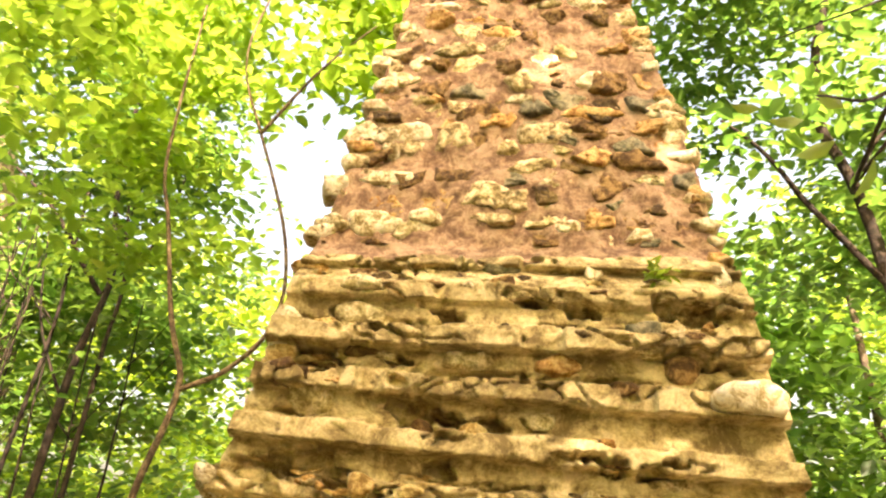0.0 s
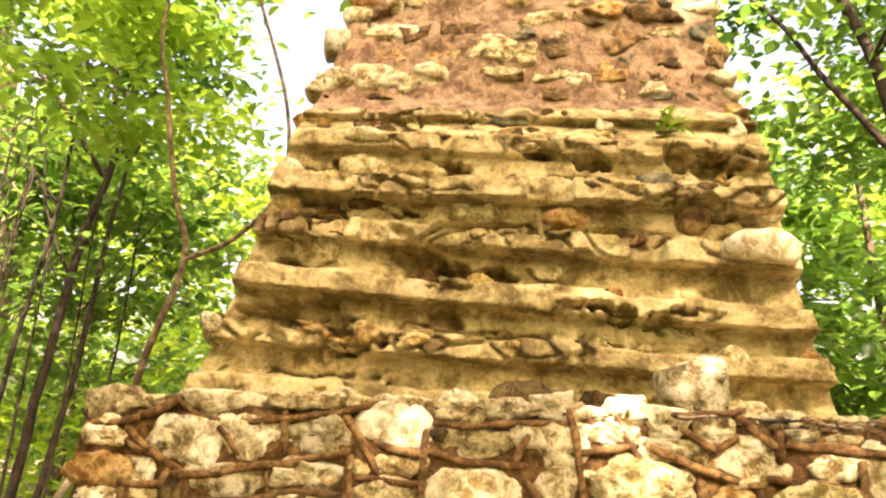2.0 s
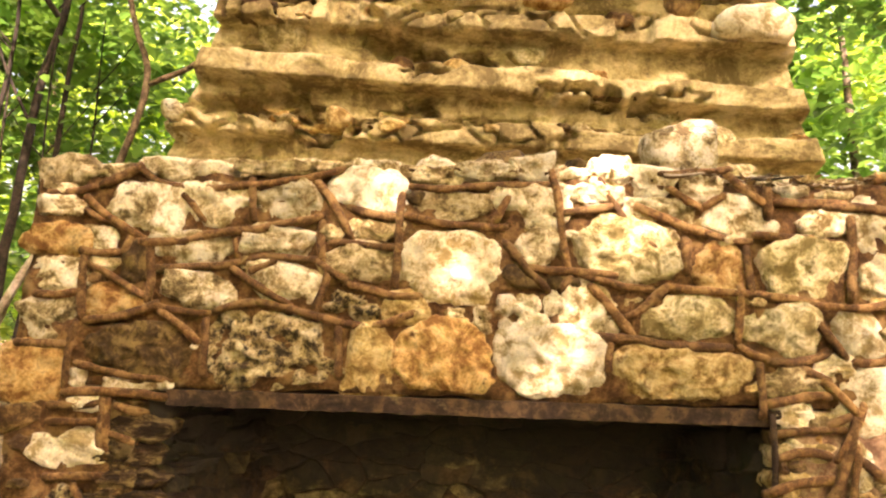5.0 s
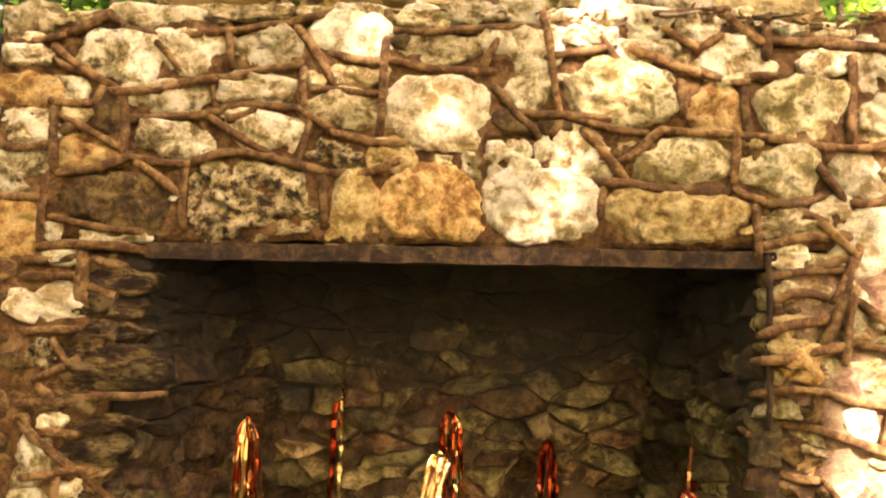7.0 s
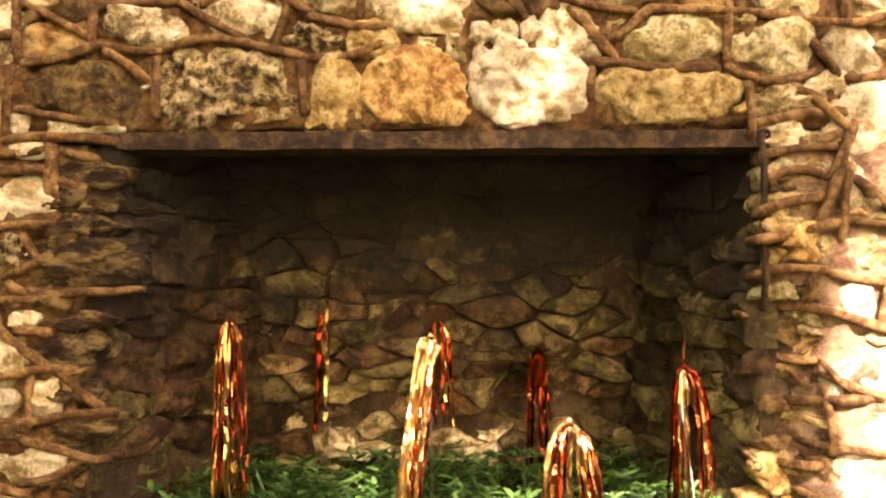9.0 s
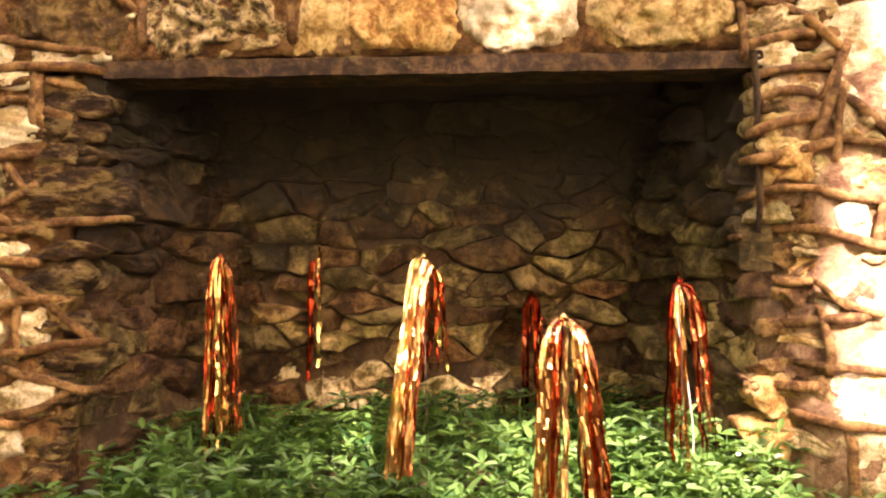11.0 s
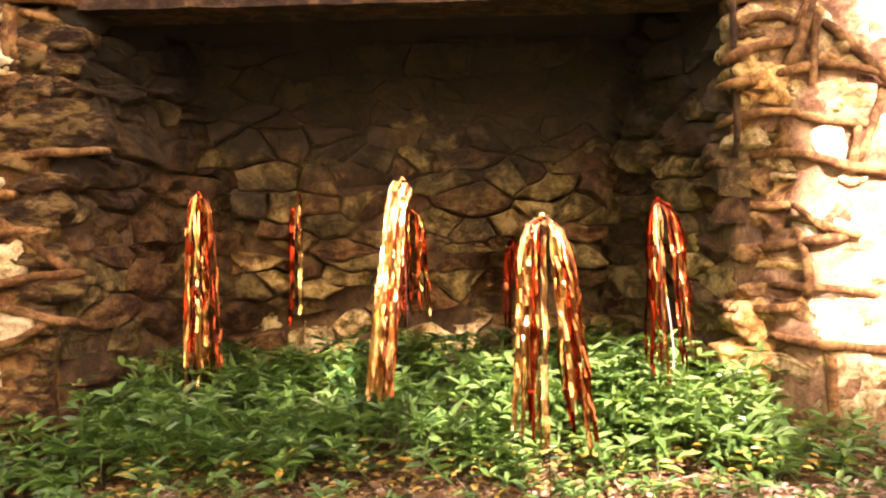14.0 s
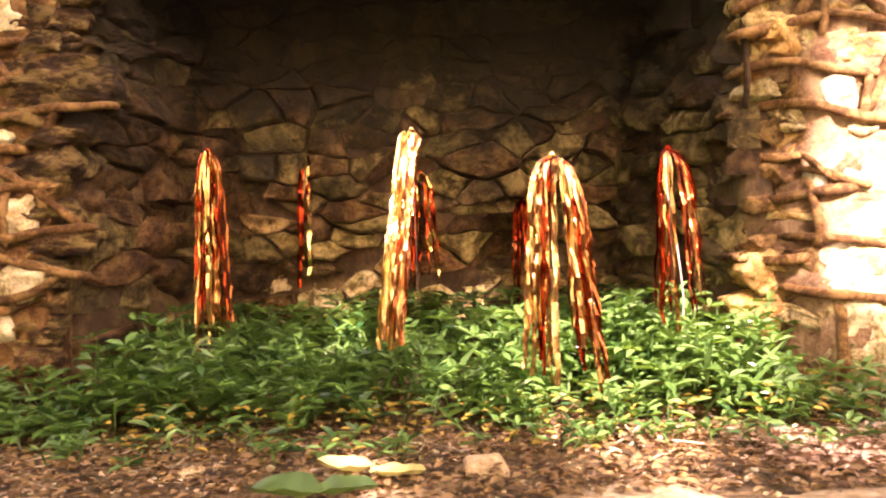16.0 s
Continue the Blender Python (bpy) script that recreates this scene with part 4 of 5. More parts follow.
RUBBLE = [
    (-0.71, 3.69, 0.19, 0.15), (-0.47, 3.69, 0.20, 0.15), (-0.56, 3.56, 0.09, 0.10), (-0.57, 3.39, 0.26, 0.10), (-0.81, 3.34, 0.14, 0.12),
    (-0.59, 3.12, 0.24, 0.13), (-0.36, 3.16, 0.15, 0.09), (-0.41, 4.70, 0.30, 0.08), (-0.66, 4.23, 0.16, 0.09), (-0.45, 4.20, 0.17, 0.10),
    (-0.56, 4.10, 0.16, 0.09), (0.08, 3.92, 0.19, 0.07), (0.19, 4.21, 0.18, 0.11), (0.44, 4.06, 0.19, 0.12), (0.21, 3.34, 0.11, 0.08),
    (0.27, 3.10, 0.13, 0.06), (0.60, 3.05, 0.15, 0.07), (0.82, 3.69, 0.12, 0.13), (0.46, 4.72, 0.23, 0.14), (0.75, 3.83, 0.20, 0.12),
    (0.91, 3.03, 0.08, 0.05), (-0.84, 3.06, 0.15, 0.07),
]
DARK_RUBBLE = [
    (-0.37, 3.93, 0.12, 0.07), (-0.14, 3.83, 0.21, 0.12), (-0.24, 3.65, 0.19, 0.15), (0.20, 3.69, 0.28, 0.15), (0.43, 3.82, 0.31, 0.10),
    (0.58, 3.51, 0.19, 0.14), (-0.07, 3.28, 0.23, 0.16), (-0.20, 4.33, 0.16, 0.08), (-0.04, 4.46, 0.22, 0.10), (0.47, 3.66, 0.22, 0.06),
    (0.12, 3.46, 0.25, 0.09), (0.02, 3.58, 0.11, 0.10),
]
placed = []
for row, kinds in ((RUBBLE, "cwc"), (DARK_RUBBLE, "ggob")):
    for x, z, w, h in row:
        seed += 1
        placed.append((x, z, w, h))
        stone("stone", w * 1.08, 0.15, h * 1.08, (x, lerp_table(z, FRONT) + (0.048 if kinds == "cwc" else 0.045), z), seed, STONES[kinds[seed % len(kinds)]], chimney, 3, "c", rnd.uniform(-8, 8))
def shaft_lay(a, b, out):
    left, right = lerp_table(b, LEFT_EDGE), lerp_table(b, RIGHT_EDGE)
    p = Vector((left + (right - left) * (a + 1) / 2, lerp_table(b, FRONT), b))
    return (p.x, p.y - out - 0.6 * (0.04 * noise.noise(p * 4)), b)


rubble(-0.98, 0.98, 3.0, 5.3, shaft_lay, lambda a, b: STONES[rnd.choice("bgodbsvog" if a > -0.4 else "gdbmvgbo")], rnd, chimney, 0.26, 0.125, (-0.012, 0.03), 0.12, 0.016)
for _ in range(900):
    z = rnd.uniform(5.1, 6.3)
    x = rnd.uniform(lerp_table(z, LEFT_EDGE) + 0.03, lerp_table(z, RIGHT_EDGE) - 0.03)
    w = rnd.choice((0.2, 0.15)) * rnd.uniform(0.8, 1.3)
    h = w * rnd.uniform(0.4, 0.75)
    if all(abs(x - a) > 0.44 * (w + c) or abs(z - b) > 0.46 * (h + d) for a, b, c, d in placed):
        placed.append((x, z, w, h))
        stone("stone", w, 0.12, h, (x, lerp_table(z, FRONT) + rnd.uniform(0.015, 0.04), z), rnd.random(), STONES[rnd.choice("ggggyobmc")], chimney, 3, "c", rnd.uniform(-18, 18))
for _ in range(60):
    z = rnd.uniform(1.8, 5.5)
    right = rnd.random() < 0.5
    x = lerp_table(z, RIGHT_EDGE if right else LEFT_EDGE) + (-0.03 if right else 0.03)
    y = lerp_table(z, FRONT) + rnd.choice((0.05, 0.05, rnd.uniform(0.1, 0.6)))
    stone("stone", rnd.uniform(0.1, 0.18), 0.18, rnd.uniform(0.07, 0.12), (x, y, z), rnd.random(), STONES[rnd.choice("cwgco")], chimney, 3)

# loose stones lying on the ledge
for x, y, z, w, h, kind in ((0.55, 2.52, 1.715, 0.21, 0.21, "m"), (0.08, 2.62, 1.665, 0.26, 0.14, "d"), (0.30, 2.62, 1.66, 0.17, 0.11, "d"),
                            (-0.13, 2.52, 1.66, 0.13, 0.07, "c"), (-0.47, 2.6, 1.66, 0.08, 0.07, "w"), (0.7, 2.55, 1.65, 0.16, 0.08, "g"),
                            (0.86, 2.6, 1.64, 0.12, 0.08, "c"), (-0.3, 2.62, 1.64, 0.15, 0.06, "o"), (-0.7, 2.6, 1.64, 0.3, 0.07, "g"), (1.0, 2.6, 1.63, 0.2, 0.07, "g")):
    seed += 1
    tagged(stone("loose_stone", w, 0.16, h, (x, y, z), seed, STONES[kind], None, 4, kind), "rough lump of limestone lying on the chimney ledge", "stone", "stones on the ledge")

for _ in range(70):
    x, y, w = rnd.uniform(-0.95, 1.1), rnd.uniform(2.42, 2.75), rnd.uniform(0.03, 0.09)
    tagged(stone("loose_stone", w, w * 0.9, w * 0.6, (x, y, 1.612 + 0.02 * (y < 2.5) + w * 0.12), rnd.random(), STONES[rnd.choice("cwgmcoy")], None, 3, "c", rnd.uniform(-20, 20)), "small broken stone lying on the chimney ledge", "stone", "stones on the ledge")

# ---- ground ----
def ground_z(x, y):
    near = noise.noise(Vector((x * 2, y * 2, 0))) * 0.02 + noise.noise(Vector((x * 9, y * 9, 3))) * 0.008
    far = noise.noise(Vector((x * 0.15, y * 0.15, 8))) * min(1.2, max(0, math.hypot(x, y - 2) - 4) * 0.1)
    rise = 0.06 * min(1, max(0, (y - 2.1) / 0.5)) if abs(x) < 1.0 and y < 3.6 else 0
    return GROUND + near + far + rise


xs = np.concatenate([-np.geomspace(400, 2.2, 30), np.arange(-2.1, 2.15, 0.05), np.geomspace(2.2, 400, 30)])
ys = np.concatenate([-np.geomspace(400, 1.1, 26), np.arange(-1.0, 3.6, 0.05), np.geomspace(3.7, 400, 32)])
v = [(x, y, ground_z(x, y)) for y in ys for x in xs]
nx = len(xs)
f = [(j * nx + i, j * nx + i + 1, (j + 1) * nx + i + 1, (j + 1) * nx + i) for j in range(len(ys) - 1) for i in range(nx - 1)]
tagged(mesh_object("ground", v, f, SOIL), "brown woodland soil strewn with litter", "ground", kind="structure")

# ---- periwinkle ----
rs = np.random.RandomState(4)


def cover(x, y):
    """How thick the ground cover grows at a place, 0 to 1."""
    front = 2.02 + 0.14 * noise.noise(Vector((x * 3, 0, 2)))
    if x < -0.3:
        front += 0.02
    k = min(1, max(0, (y - front) / 0.12))
    if -0.25 < x < 0.3:
        k *= 0.4 if y < 2.2 else 0.9
    if x > 0.74:
        k *= 0.35
    if y > 2.95 or (abs(x) > 0.78 and y > 2.25):
        k = 0
    return k


def sprigs(number, place, tall, leaf, leaf_n):
    P, D, U, L, W = [], [], [], [], []
    made = 0
    while made < number:
        x, y, strength = place()
        if strength < rs.rand():
            continue
        made += 1
        z = ground_z(x, y)
        lean = rs.normal(0, 0.45, 2)
        h = tall(x, y) * rs.uniform(0.5, 1.1)
        top = np.array([x + lean[0] * h, y + lean[1] * h - 0.02, z + h])
        foot = np.array([x, y, z])
        spin = rs.uniform(0, 6.28)
        n = rs.randint(leaf_n - 2, leaf_n + 2)
        crown = max(3, n // 2)
        axis = top - foot
        side = np.cross(axis, np.array([0.3, 1.0, 0.0]))
        P.append(foot), D.append(axis / np.linalg.norm(axis)), U.append(side / np.linalg.norm(side)), L.append(np.linalg.norm(axis)), W.append(0.0035)
        for i in range(n):
            if i < crown:
                t, a, rise = 1.0, spin + 6.28 * i / crown + rs.normal(0, 0.2), rs.uniform(-0.05, 0.65)
            else:
                tier = (i - crown) // 2
                t, a, rise = max(0.25, 0.8 - 0.22 * tier), spin + 0.8 + 1.57 * tier + math.pi * (i % 2) + rs.normal(0, 0.25), rs.uniform(-0.25, 0.5)
            d = np.array([math.cos(a), math.sin(a), rise])
            d /= np.linalg.norm(d)
            up = np.array([0, 0, 1.0]) + rs.normal(0, 0.2, 3)
            up -= d * up.dot(d)
            P.append(foot + axis * t)
            D.append(d)
            U.append(up / np.linalg.norm(up))
            s = leaf * rs.uniform(0.7, 1.2) * (1.0 if i < crown else 1.1)
            L.append(s)
            W.append(s * rs.uniform(0.30, 0.40))
    return blades(np.array(P), np.array(D), np.array(U), np.array(L), np.array(W), 0.2)


def bed():
    x, y = rs.uniform(-1.35, 1.25), rs.uniform(1.85, 2.95)
    return x, y, cover(x, y)


def bed_height(x, y):
    h = 0.06 + 0.11 * min(1, max(0, (y - 2.06) / 0.28))
    if x > 0.25:
        h += 0.09 * max(0.0, 1 - math.hypot((x - 0.52) / 0.30, (y - 2.22) / 0.28))
    return h


v, f = sprigs(600, bed, bed_height, 0.045, 10)
tagged(fast_mesh("periwinkle", v, f, VINCA), "glossy dark green periwinkle covering the soil before the hearth", "ground cover", kind="stuff")
patch = empty("periwinkle_patch", (0, 2.1, GROUND))
tagged(patch, "leafy green periwinkle shoots along the edge of the bed", "ground cover")
for i in range(260):
    def edge_bed():
        x, y = rs.uniform(-1.2, 0.95), rs.uniform(1.94, 2.35)
        return x, y, cover(x, y)
    v, f = sprigs(1, edge_bed, bed_height, 0.046, 10)
    joined = [tuple(q) for q in f] + [(6 * k, 6 * k + 6, 6 * k + 12) for k in range(len(v) // 6 - 2)]
    mesh_object("sprig", v - np.array((0, 2.1, GROUND)), joined, VINCA, patch, smooth=False)
v, f = sprigs(95, lambda: (rs.uniform(-1.3, 0.98), rs.uniform(1.8, 2.1), 1.0), lambda x, y: 0.05, 0.034, 7)
tagged(fast_mesh("periwinkle_runners", v, f, VINCA), "sparse green periwinkle runners creeping over bare soil", "ground cover", kind="stuff")


def litter(number, box, size, material, name, label, lift=0.006):
    P = np.column_stack([rs.uniform(box[0], box[1], number), rs.uniform(box[2], box[3], number), np.zeros(number)])
    P[:, 2] = [ground_z(x, y) + 0.004 + lift * rs.rand() for x, y in P[:, :2]]
    a = rs.uniform(0, 6.28, number)
    D = np.column_stack([np.cos(a), np.sin(a), rs.normal(0, 0.15, number)])
    D /= np.linalg.norm(D, axis=1)[:, None]
    U = np.column_stack([rs.normal(0, 0.3, number), rs.normal(0, 0.3, number), np.ones(number)])
    U -= D * (U * D).sum(1)[:, None]
    U /= np.linalg.norm(U, axis=1)[:, None]
    L = size * rs.uniform(0.5, 1.3, number)
    v, f = blades(P, D, U, L, L * rs.uniform(0.3, 0.6, number), 0.25)
    tagged(fast_mesh(name, v, f, material), label, "leaves", kind="stuff")


litter(330, (-0.6, 0.85, 1.86, 2.2), 0.024, YELLOWED, "yellow_leaves", "yellowed periwinkle leaves fallen among the green", 0.085)
litter(9500, (-1.4, 1.4, 1.6, 2.4), 0.022, LITTER, "leaf_litter", "dry brown leaf litter on the soil", 0.016)

# ---- foil tassels ----
def foil(name, colour, gloss=0.14):
    m = bpy.data.materials.new(name)
    m.use_nodes = True
    t = m.node_tree
    bsdf = t.nodes["Principled BSDF"]
    geo = t.nodes.new("ShaderNodeObjectInfo")
    ramp = t.nodes.new("ShaderNodeValToRGB")
    ramp.color_ramp.elements[0].color = (colour[0] * 0.34, colour[1] * 0.12, colour[2] * 0.12, 1)
    ramp.color_ramp.elements[1].color = (*colour, 1)
    t.links.new(geo.outputs["Random"], ramp.inputs["Fac"])
    t.links.new(ramp.outputs["Color"], bsdf.inputs["Base Color"])
    bsdf.inputs["Metallic"].default_value, bsdf.inputs["Roughness"].default_value = 1.0, gloss
    coord = t.nodes.new("ShaderNodeTexCoord")
    crease = node(t, "ShaderNodeTexNoise", Scale=45.0, Detail=3.0)
    long_way = t.nodes.new("ShaderNodeMapping")
    long_way.inputs["Scale"].default_value = (2.0, 2.0, 0.2)
    t.links.new(coord.outputs["Object"], long_way.inputs["Vector"])
    t.links.new(long_way.outputs[0], crease.inputs["Vector"])
    relief = node(t, "ShaderNodeBump", Strength=0.8, Distance=0.008)
    t.links.new(crease.outputs["Fac"], relief.inputs["Height"])
    t.links.new(relief.outputs[0], bsdf.inputs["Normal"])
    return m


BRIGHT_GOLD = foil("bright_gold_foil", (1.0, 0.80, 0.34), 0.26)
GOLD, COPPER = foil("gold_foil", (0.98, 0.70, 0.28)), foil("copper_red_foil", (0.46, 0.062, 0.018))
WIRE = surface("pale_wire", ((0.4, 0.36, 0.3), (0.5, 0.46, 0.4), (0.6, 0.56, 0.5)), 30, rough=0.4, bump=0.1)


def strip_mesh(top, foot, width, arch, crease, seed):
    """A flat foil ribbon from the knot over a hump down to its foot, creased into short facets."""
    rnd = random.Random(seed)
    top, foot = Vector(top), Vector(foot)
    n = 14
    verts, faces = [], []
    turn, spin = rnd.uniform(-0.8, 0.8), rnd.uniform(-1.2, 1.2)
    for i in range(n + 1):
        t = i / n
        s = min(1, t / 0.22)
        k = arch * math.sin(s * math.pi / 2) + (1 - arch) * t
        drop = t if t > 0.22 else 0.22 * (t / 0.22) ** 1.6
        p = Vector((top.x + (foot.x - top.x) * k, top.y + (foot.y - top.y) * k, top.z + (foot.z - top.z) * drop))
        p += Vector((noise.noise(Vector((t * 7, seed * 3.7, 0))), noise.noise(Vector((t * 7, seed * 3.7, 9))) * 1.6, 0)) * 0.005
        p += Vector((rnd.uniform(-1, 1), rnd.uniform(-1, 1) * 2.6, 0)) * crease
        a = turn + 2 * spin * t + 1.2 * noise.noise(Vector((t * 8, seed, 4)))
        w = Vector((math.cos(a), math.sin(a), 0)) * width / 2
        bend = Vector((-math.sin(a), math.cos(a), 0)) * width * rnd.uniform(-0.15, 0.25)
        verts += [p - w, p + bend, p + w]
        if i:
            b = 3 * i
            faces += [(b - 3, b - 2, b + 1, b), (b - 2, b - 1, b + 2, b + 1)]
    return verts, faces


def tassel(at, drop, spread, number, metal, sideways=0.0, width=0.0098, label="", two_sided=True, seed=1, forward=0.03, share=0.75, arch=0.56, neck=0.004, crease=0.0016):
    x, y, z = at
    rnd = random.Random(seed)
    foot_z = ground_z(x, y)
    body = empty("foil_tassel", (x, y, foot_z))
    tagged(body, label, "tassel", "foil tassels in the hearth")
    top = z - foot_z
    v, f = tube([(0, 0.004, -0.02), (0.003, 0.004, top * 0.5), (0, 0, top - 0.003)], [0.0007] * 3, 6)
    mesh_object("stake", v, f, RUST, body, "thin dark wire stake")
    v, f = tube(smooth_path([(-0.006, 0, top - 0.006), (0, 0, top + 0.006), (0.006, 0, top - 0.004)], 3), [0.004] * 7, 6)
    mesh_object("knot", v, f, metal, body)
    for i in range(number):
        side = (1 if i % 2 else -1) if two_sided else rnd.uniform(-1.2, 1.2)
        d = drop * rnd.choice((rnd.uniform(0.5, 0.8), rnd.uniform(0.8, 1.03), rnd.uniform(0.85, 1.03)))
        fx = side * rnd.uniform(0.25, 1.0) * spread + sideways * d / drop
        fy = rnd.uniform(-0.6, 0.6) * spread - forward * d / drop
        v, f = strip_mesh((side * neck, 0, top - (0 if arch > 0.3 else rnd.uniform(0, 0.03))), (fx, fy, top - d), width * rnd.uniform(0.7, 1.3), arch * rnd.uniform(0.7, 1.15), crease, seed * 31 + i)
        mesh_object("foil_strip", v, f, metal if rnd.random() < share else (GOLD if metal is COPPER else COPPER), body, smooth=False)
    return body


tassel((-0.575, 2.515, 0.565), 0.50, 0.05, 44, COPPER, 0.0, width=0.0056, crease=0.002, two_sided=False, label="gold and copper foil tassel hung on a thin stake among periwinkle", seed=1, share=0.38)
tassel((-0.39, 2.95, 0.59), 0.40, 0.02, 10, COPPER, -0.02, label="thin copper foil tassel before the back of the hearth", seed=2)
tassel((-0.042, 2.19, 0.552), 0.46, 0.034, 54, BRIGHT_GOLD, -0.06, two_sided=False, label="bright gold foil tassel leaning to one side", seed=3, width=0.0085, forward=0.06, share=0.88, arch=0.15, neck=0.016, crease=0.001)
tassel((-0.045, 2.95, 0.535), 0.36, 0.045, 14, COPPER, 0.005, label="small copper foil tassel arching before the back of the hearth", seed=4, share=0.7)
tassel((0.272, 3.0, 0.44), 0.40, 0.04, 20, COPPER, -0.01, label="copper and gold foil tassel low before the back of the hearth", seed=8, share=0.55)
tassel((0.65, 2.655, 0.53), 0.42, 0.035, 14, COPPER, 0.0, label="dark copper foil tassel against the sooty cheek of the hearth", seed=9, share=0.8)
wide_tassel = tassel((0.205, 1.79, 0.442), 0.36, 0.062, 40, GOLD, 0.0, label="wide spreading gold and red foil tassel standing foremost", seed=5, forward=0.03, width=0.0065, share=0.62, crease=0.001)
top = 0.442 - ground_z(0.205, 1.79)
for i, (fx, fy, d) in enumerate(((0.075, -0.03, 0.37), (0.06, -0.05, 0.39), (0.05, -0.02, 0.40), (-0.01, -0.05, 0.375), (-0.05, -0.04, 0.36), (-0.06, -0.02, 0.35))):
    v, f = strip_mesh((0.006, 0, top - 0.004), (fx, fy, top - d), 0.010, 0.45, 0.0008, 900 + i)
    mesh_object("foil_strip", v, f, BRIGHT_GOLD if i > 2 else GOLD, wide_tassel, smooth=False)
red_tassel = tassel((0.50, 2.155, 0.49), 0.39, 0.052, 26, COPPER, 0.01, width=0.007, crease=0.001, label="copper red foil tassel over the bright periwinkle", seed=6, share=0.66)
top = 0.49 - ground_z(0.50, 2.155)
v, f = tube(smooth_path([(-0.004, -0.012, top - 0.01), (-0.014, -0.03, top - 0.07), (0.002, -0.035, top - 0.2), (0.014, -0.03, top - 0.32), (0.006, -0.03, top - 0.39)], 6), [0.0016] * 25, 6)
mesh_object("wire", v, f, WIRE, red_tassel, "pale loose wire end")

# ---- trees ----
def leaf_cloud(centres, per, spread, size, keep=None):
    n = len(centres) * per
    c = np.repeat(np.array(centres), per, axis=0)
    P = c + rs.normal(0, 1, (n, 3)) * np.array([spread, spread, spread * 0.26])
    if keep is not None:
        P = P[keep(P)]
    n = len(P)
    a = rs.uniform(0, 6.28, n)
    D = np.column_stack([np.cos(a), np.sin(a), rs.normal(-0.25, 0.35, n)])
    D /= np.linalg.norm(D, axis=1)[:, None]
    U = np.column_stack([rs.normal(0, 0.3, n), rs.normal(0, 0.3, n), np.ones(n)])
    U -= D * (U * D).sum(1)[:, None]
    U /= np.linalg.norm(U, axis=1)[:, None]
    L = size * rs.uniform(0.6, 1.3, n)
    return blades(P, D, U, L, L * rs.uniform(0.5, 0.75, n), 0.15)


def stem(name, path, r0, r1, material, parent, sides=9):
    pts = smooth_path(path, 6)
    n = len(pts)
    pts = [p + lumps(p, r0 * 0.5, 2.0) for p in pts]
    v, f = tube(pts, [r0 + (r1 - r0) * i / (n - 1) for i in range(n)], sides, 0.06, 3)
    return mesh_object(name, v, f, material, parent)


def tree(base, stems, clumps, per, spread, size, leaf, bark, label, keep=None):
    """stems: (path, thick, thin); the first is the trunk. clumps: centres of leaf sprays."""
    body = empty("tree", base)
    tagged(body, label, "tree")
    o = Vector(base)
    for i, (path, r0, r1) in enumerate(stems):
        stem("trunk" if i == 0 else "limb", [Vector(p) - o for p in path], r0, r1, bark, body)
    v, f = leaf_cloud([Vector(c) - o for c in clumps], per, spread, size, None if keep is None else lambda P: keep(P + np.array(base)))
    fast_mesh("crown", v, f, leaf, body)
    return body


def random_clumps(number, lo, hi, seed):
    r = np.random.RandomState(seed)
    return [tuple(r.uniform(lo, hi)) for _ in range(number)]


# forked sapling beside the chimney
tree((-2.42, 4.9, GROUND), [([(-2.42, 4.9, -0.2), (-2.32, 4.9, 1.2), (-2.23, 4.9, 2.05), (-2.06, 4.9, 2.69), (-2.16, 4.9, 3.06), (-2.32, 4.9, 3.81), (-2.43, 4.9, 4.4), (-2.37, 5.0, 6.0)], 0.030, 0.009),
      ([(-2.05, 4.9, 2.69), (-1.75, 4.9, 2.83), (-1.49, 4.9, 3.16), (-1.49, 4.9, 3.73), (-1.77, 4.9, 4.54), (-1.96, 4.9, 5.24), (-1.77, 5.0, 6.2)], 0.019, 0.007),
      ([(-1.77, 4.9, 4.54), (-1.37, 4.9, 5.1), (-0.97, 4.9, 5.5)], 0.014, 0.006)],
     random_clumps(34, (-3.8, 5.05, 4.0), (-2.3, 6.4, 7.0), 1) + random_clumps(40, (-2.7, 5.05, 5.1), (-0.6, 6.0, 7.5), 11) + random_clumps(14, (-3.6, 4.0, 4.3), (-2.6, 4.8, 6.0), 8), 75, 0.26, 0.13, LEAF_YELLOW, STEM_BARK, "slender forked sapling with a pale stem and yellow-green leaves")
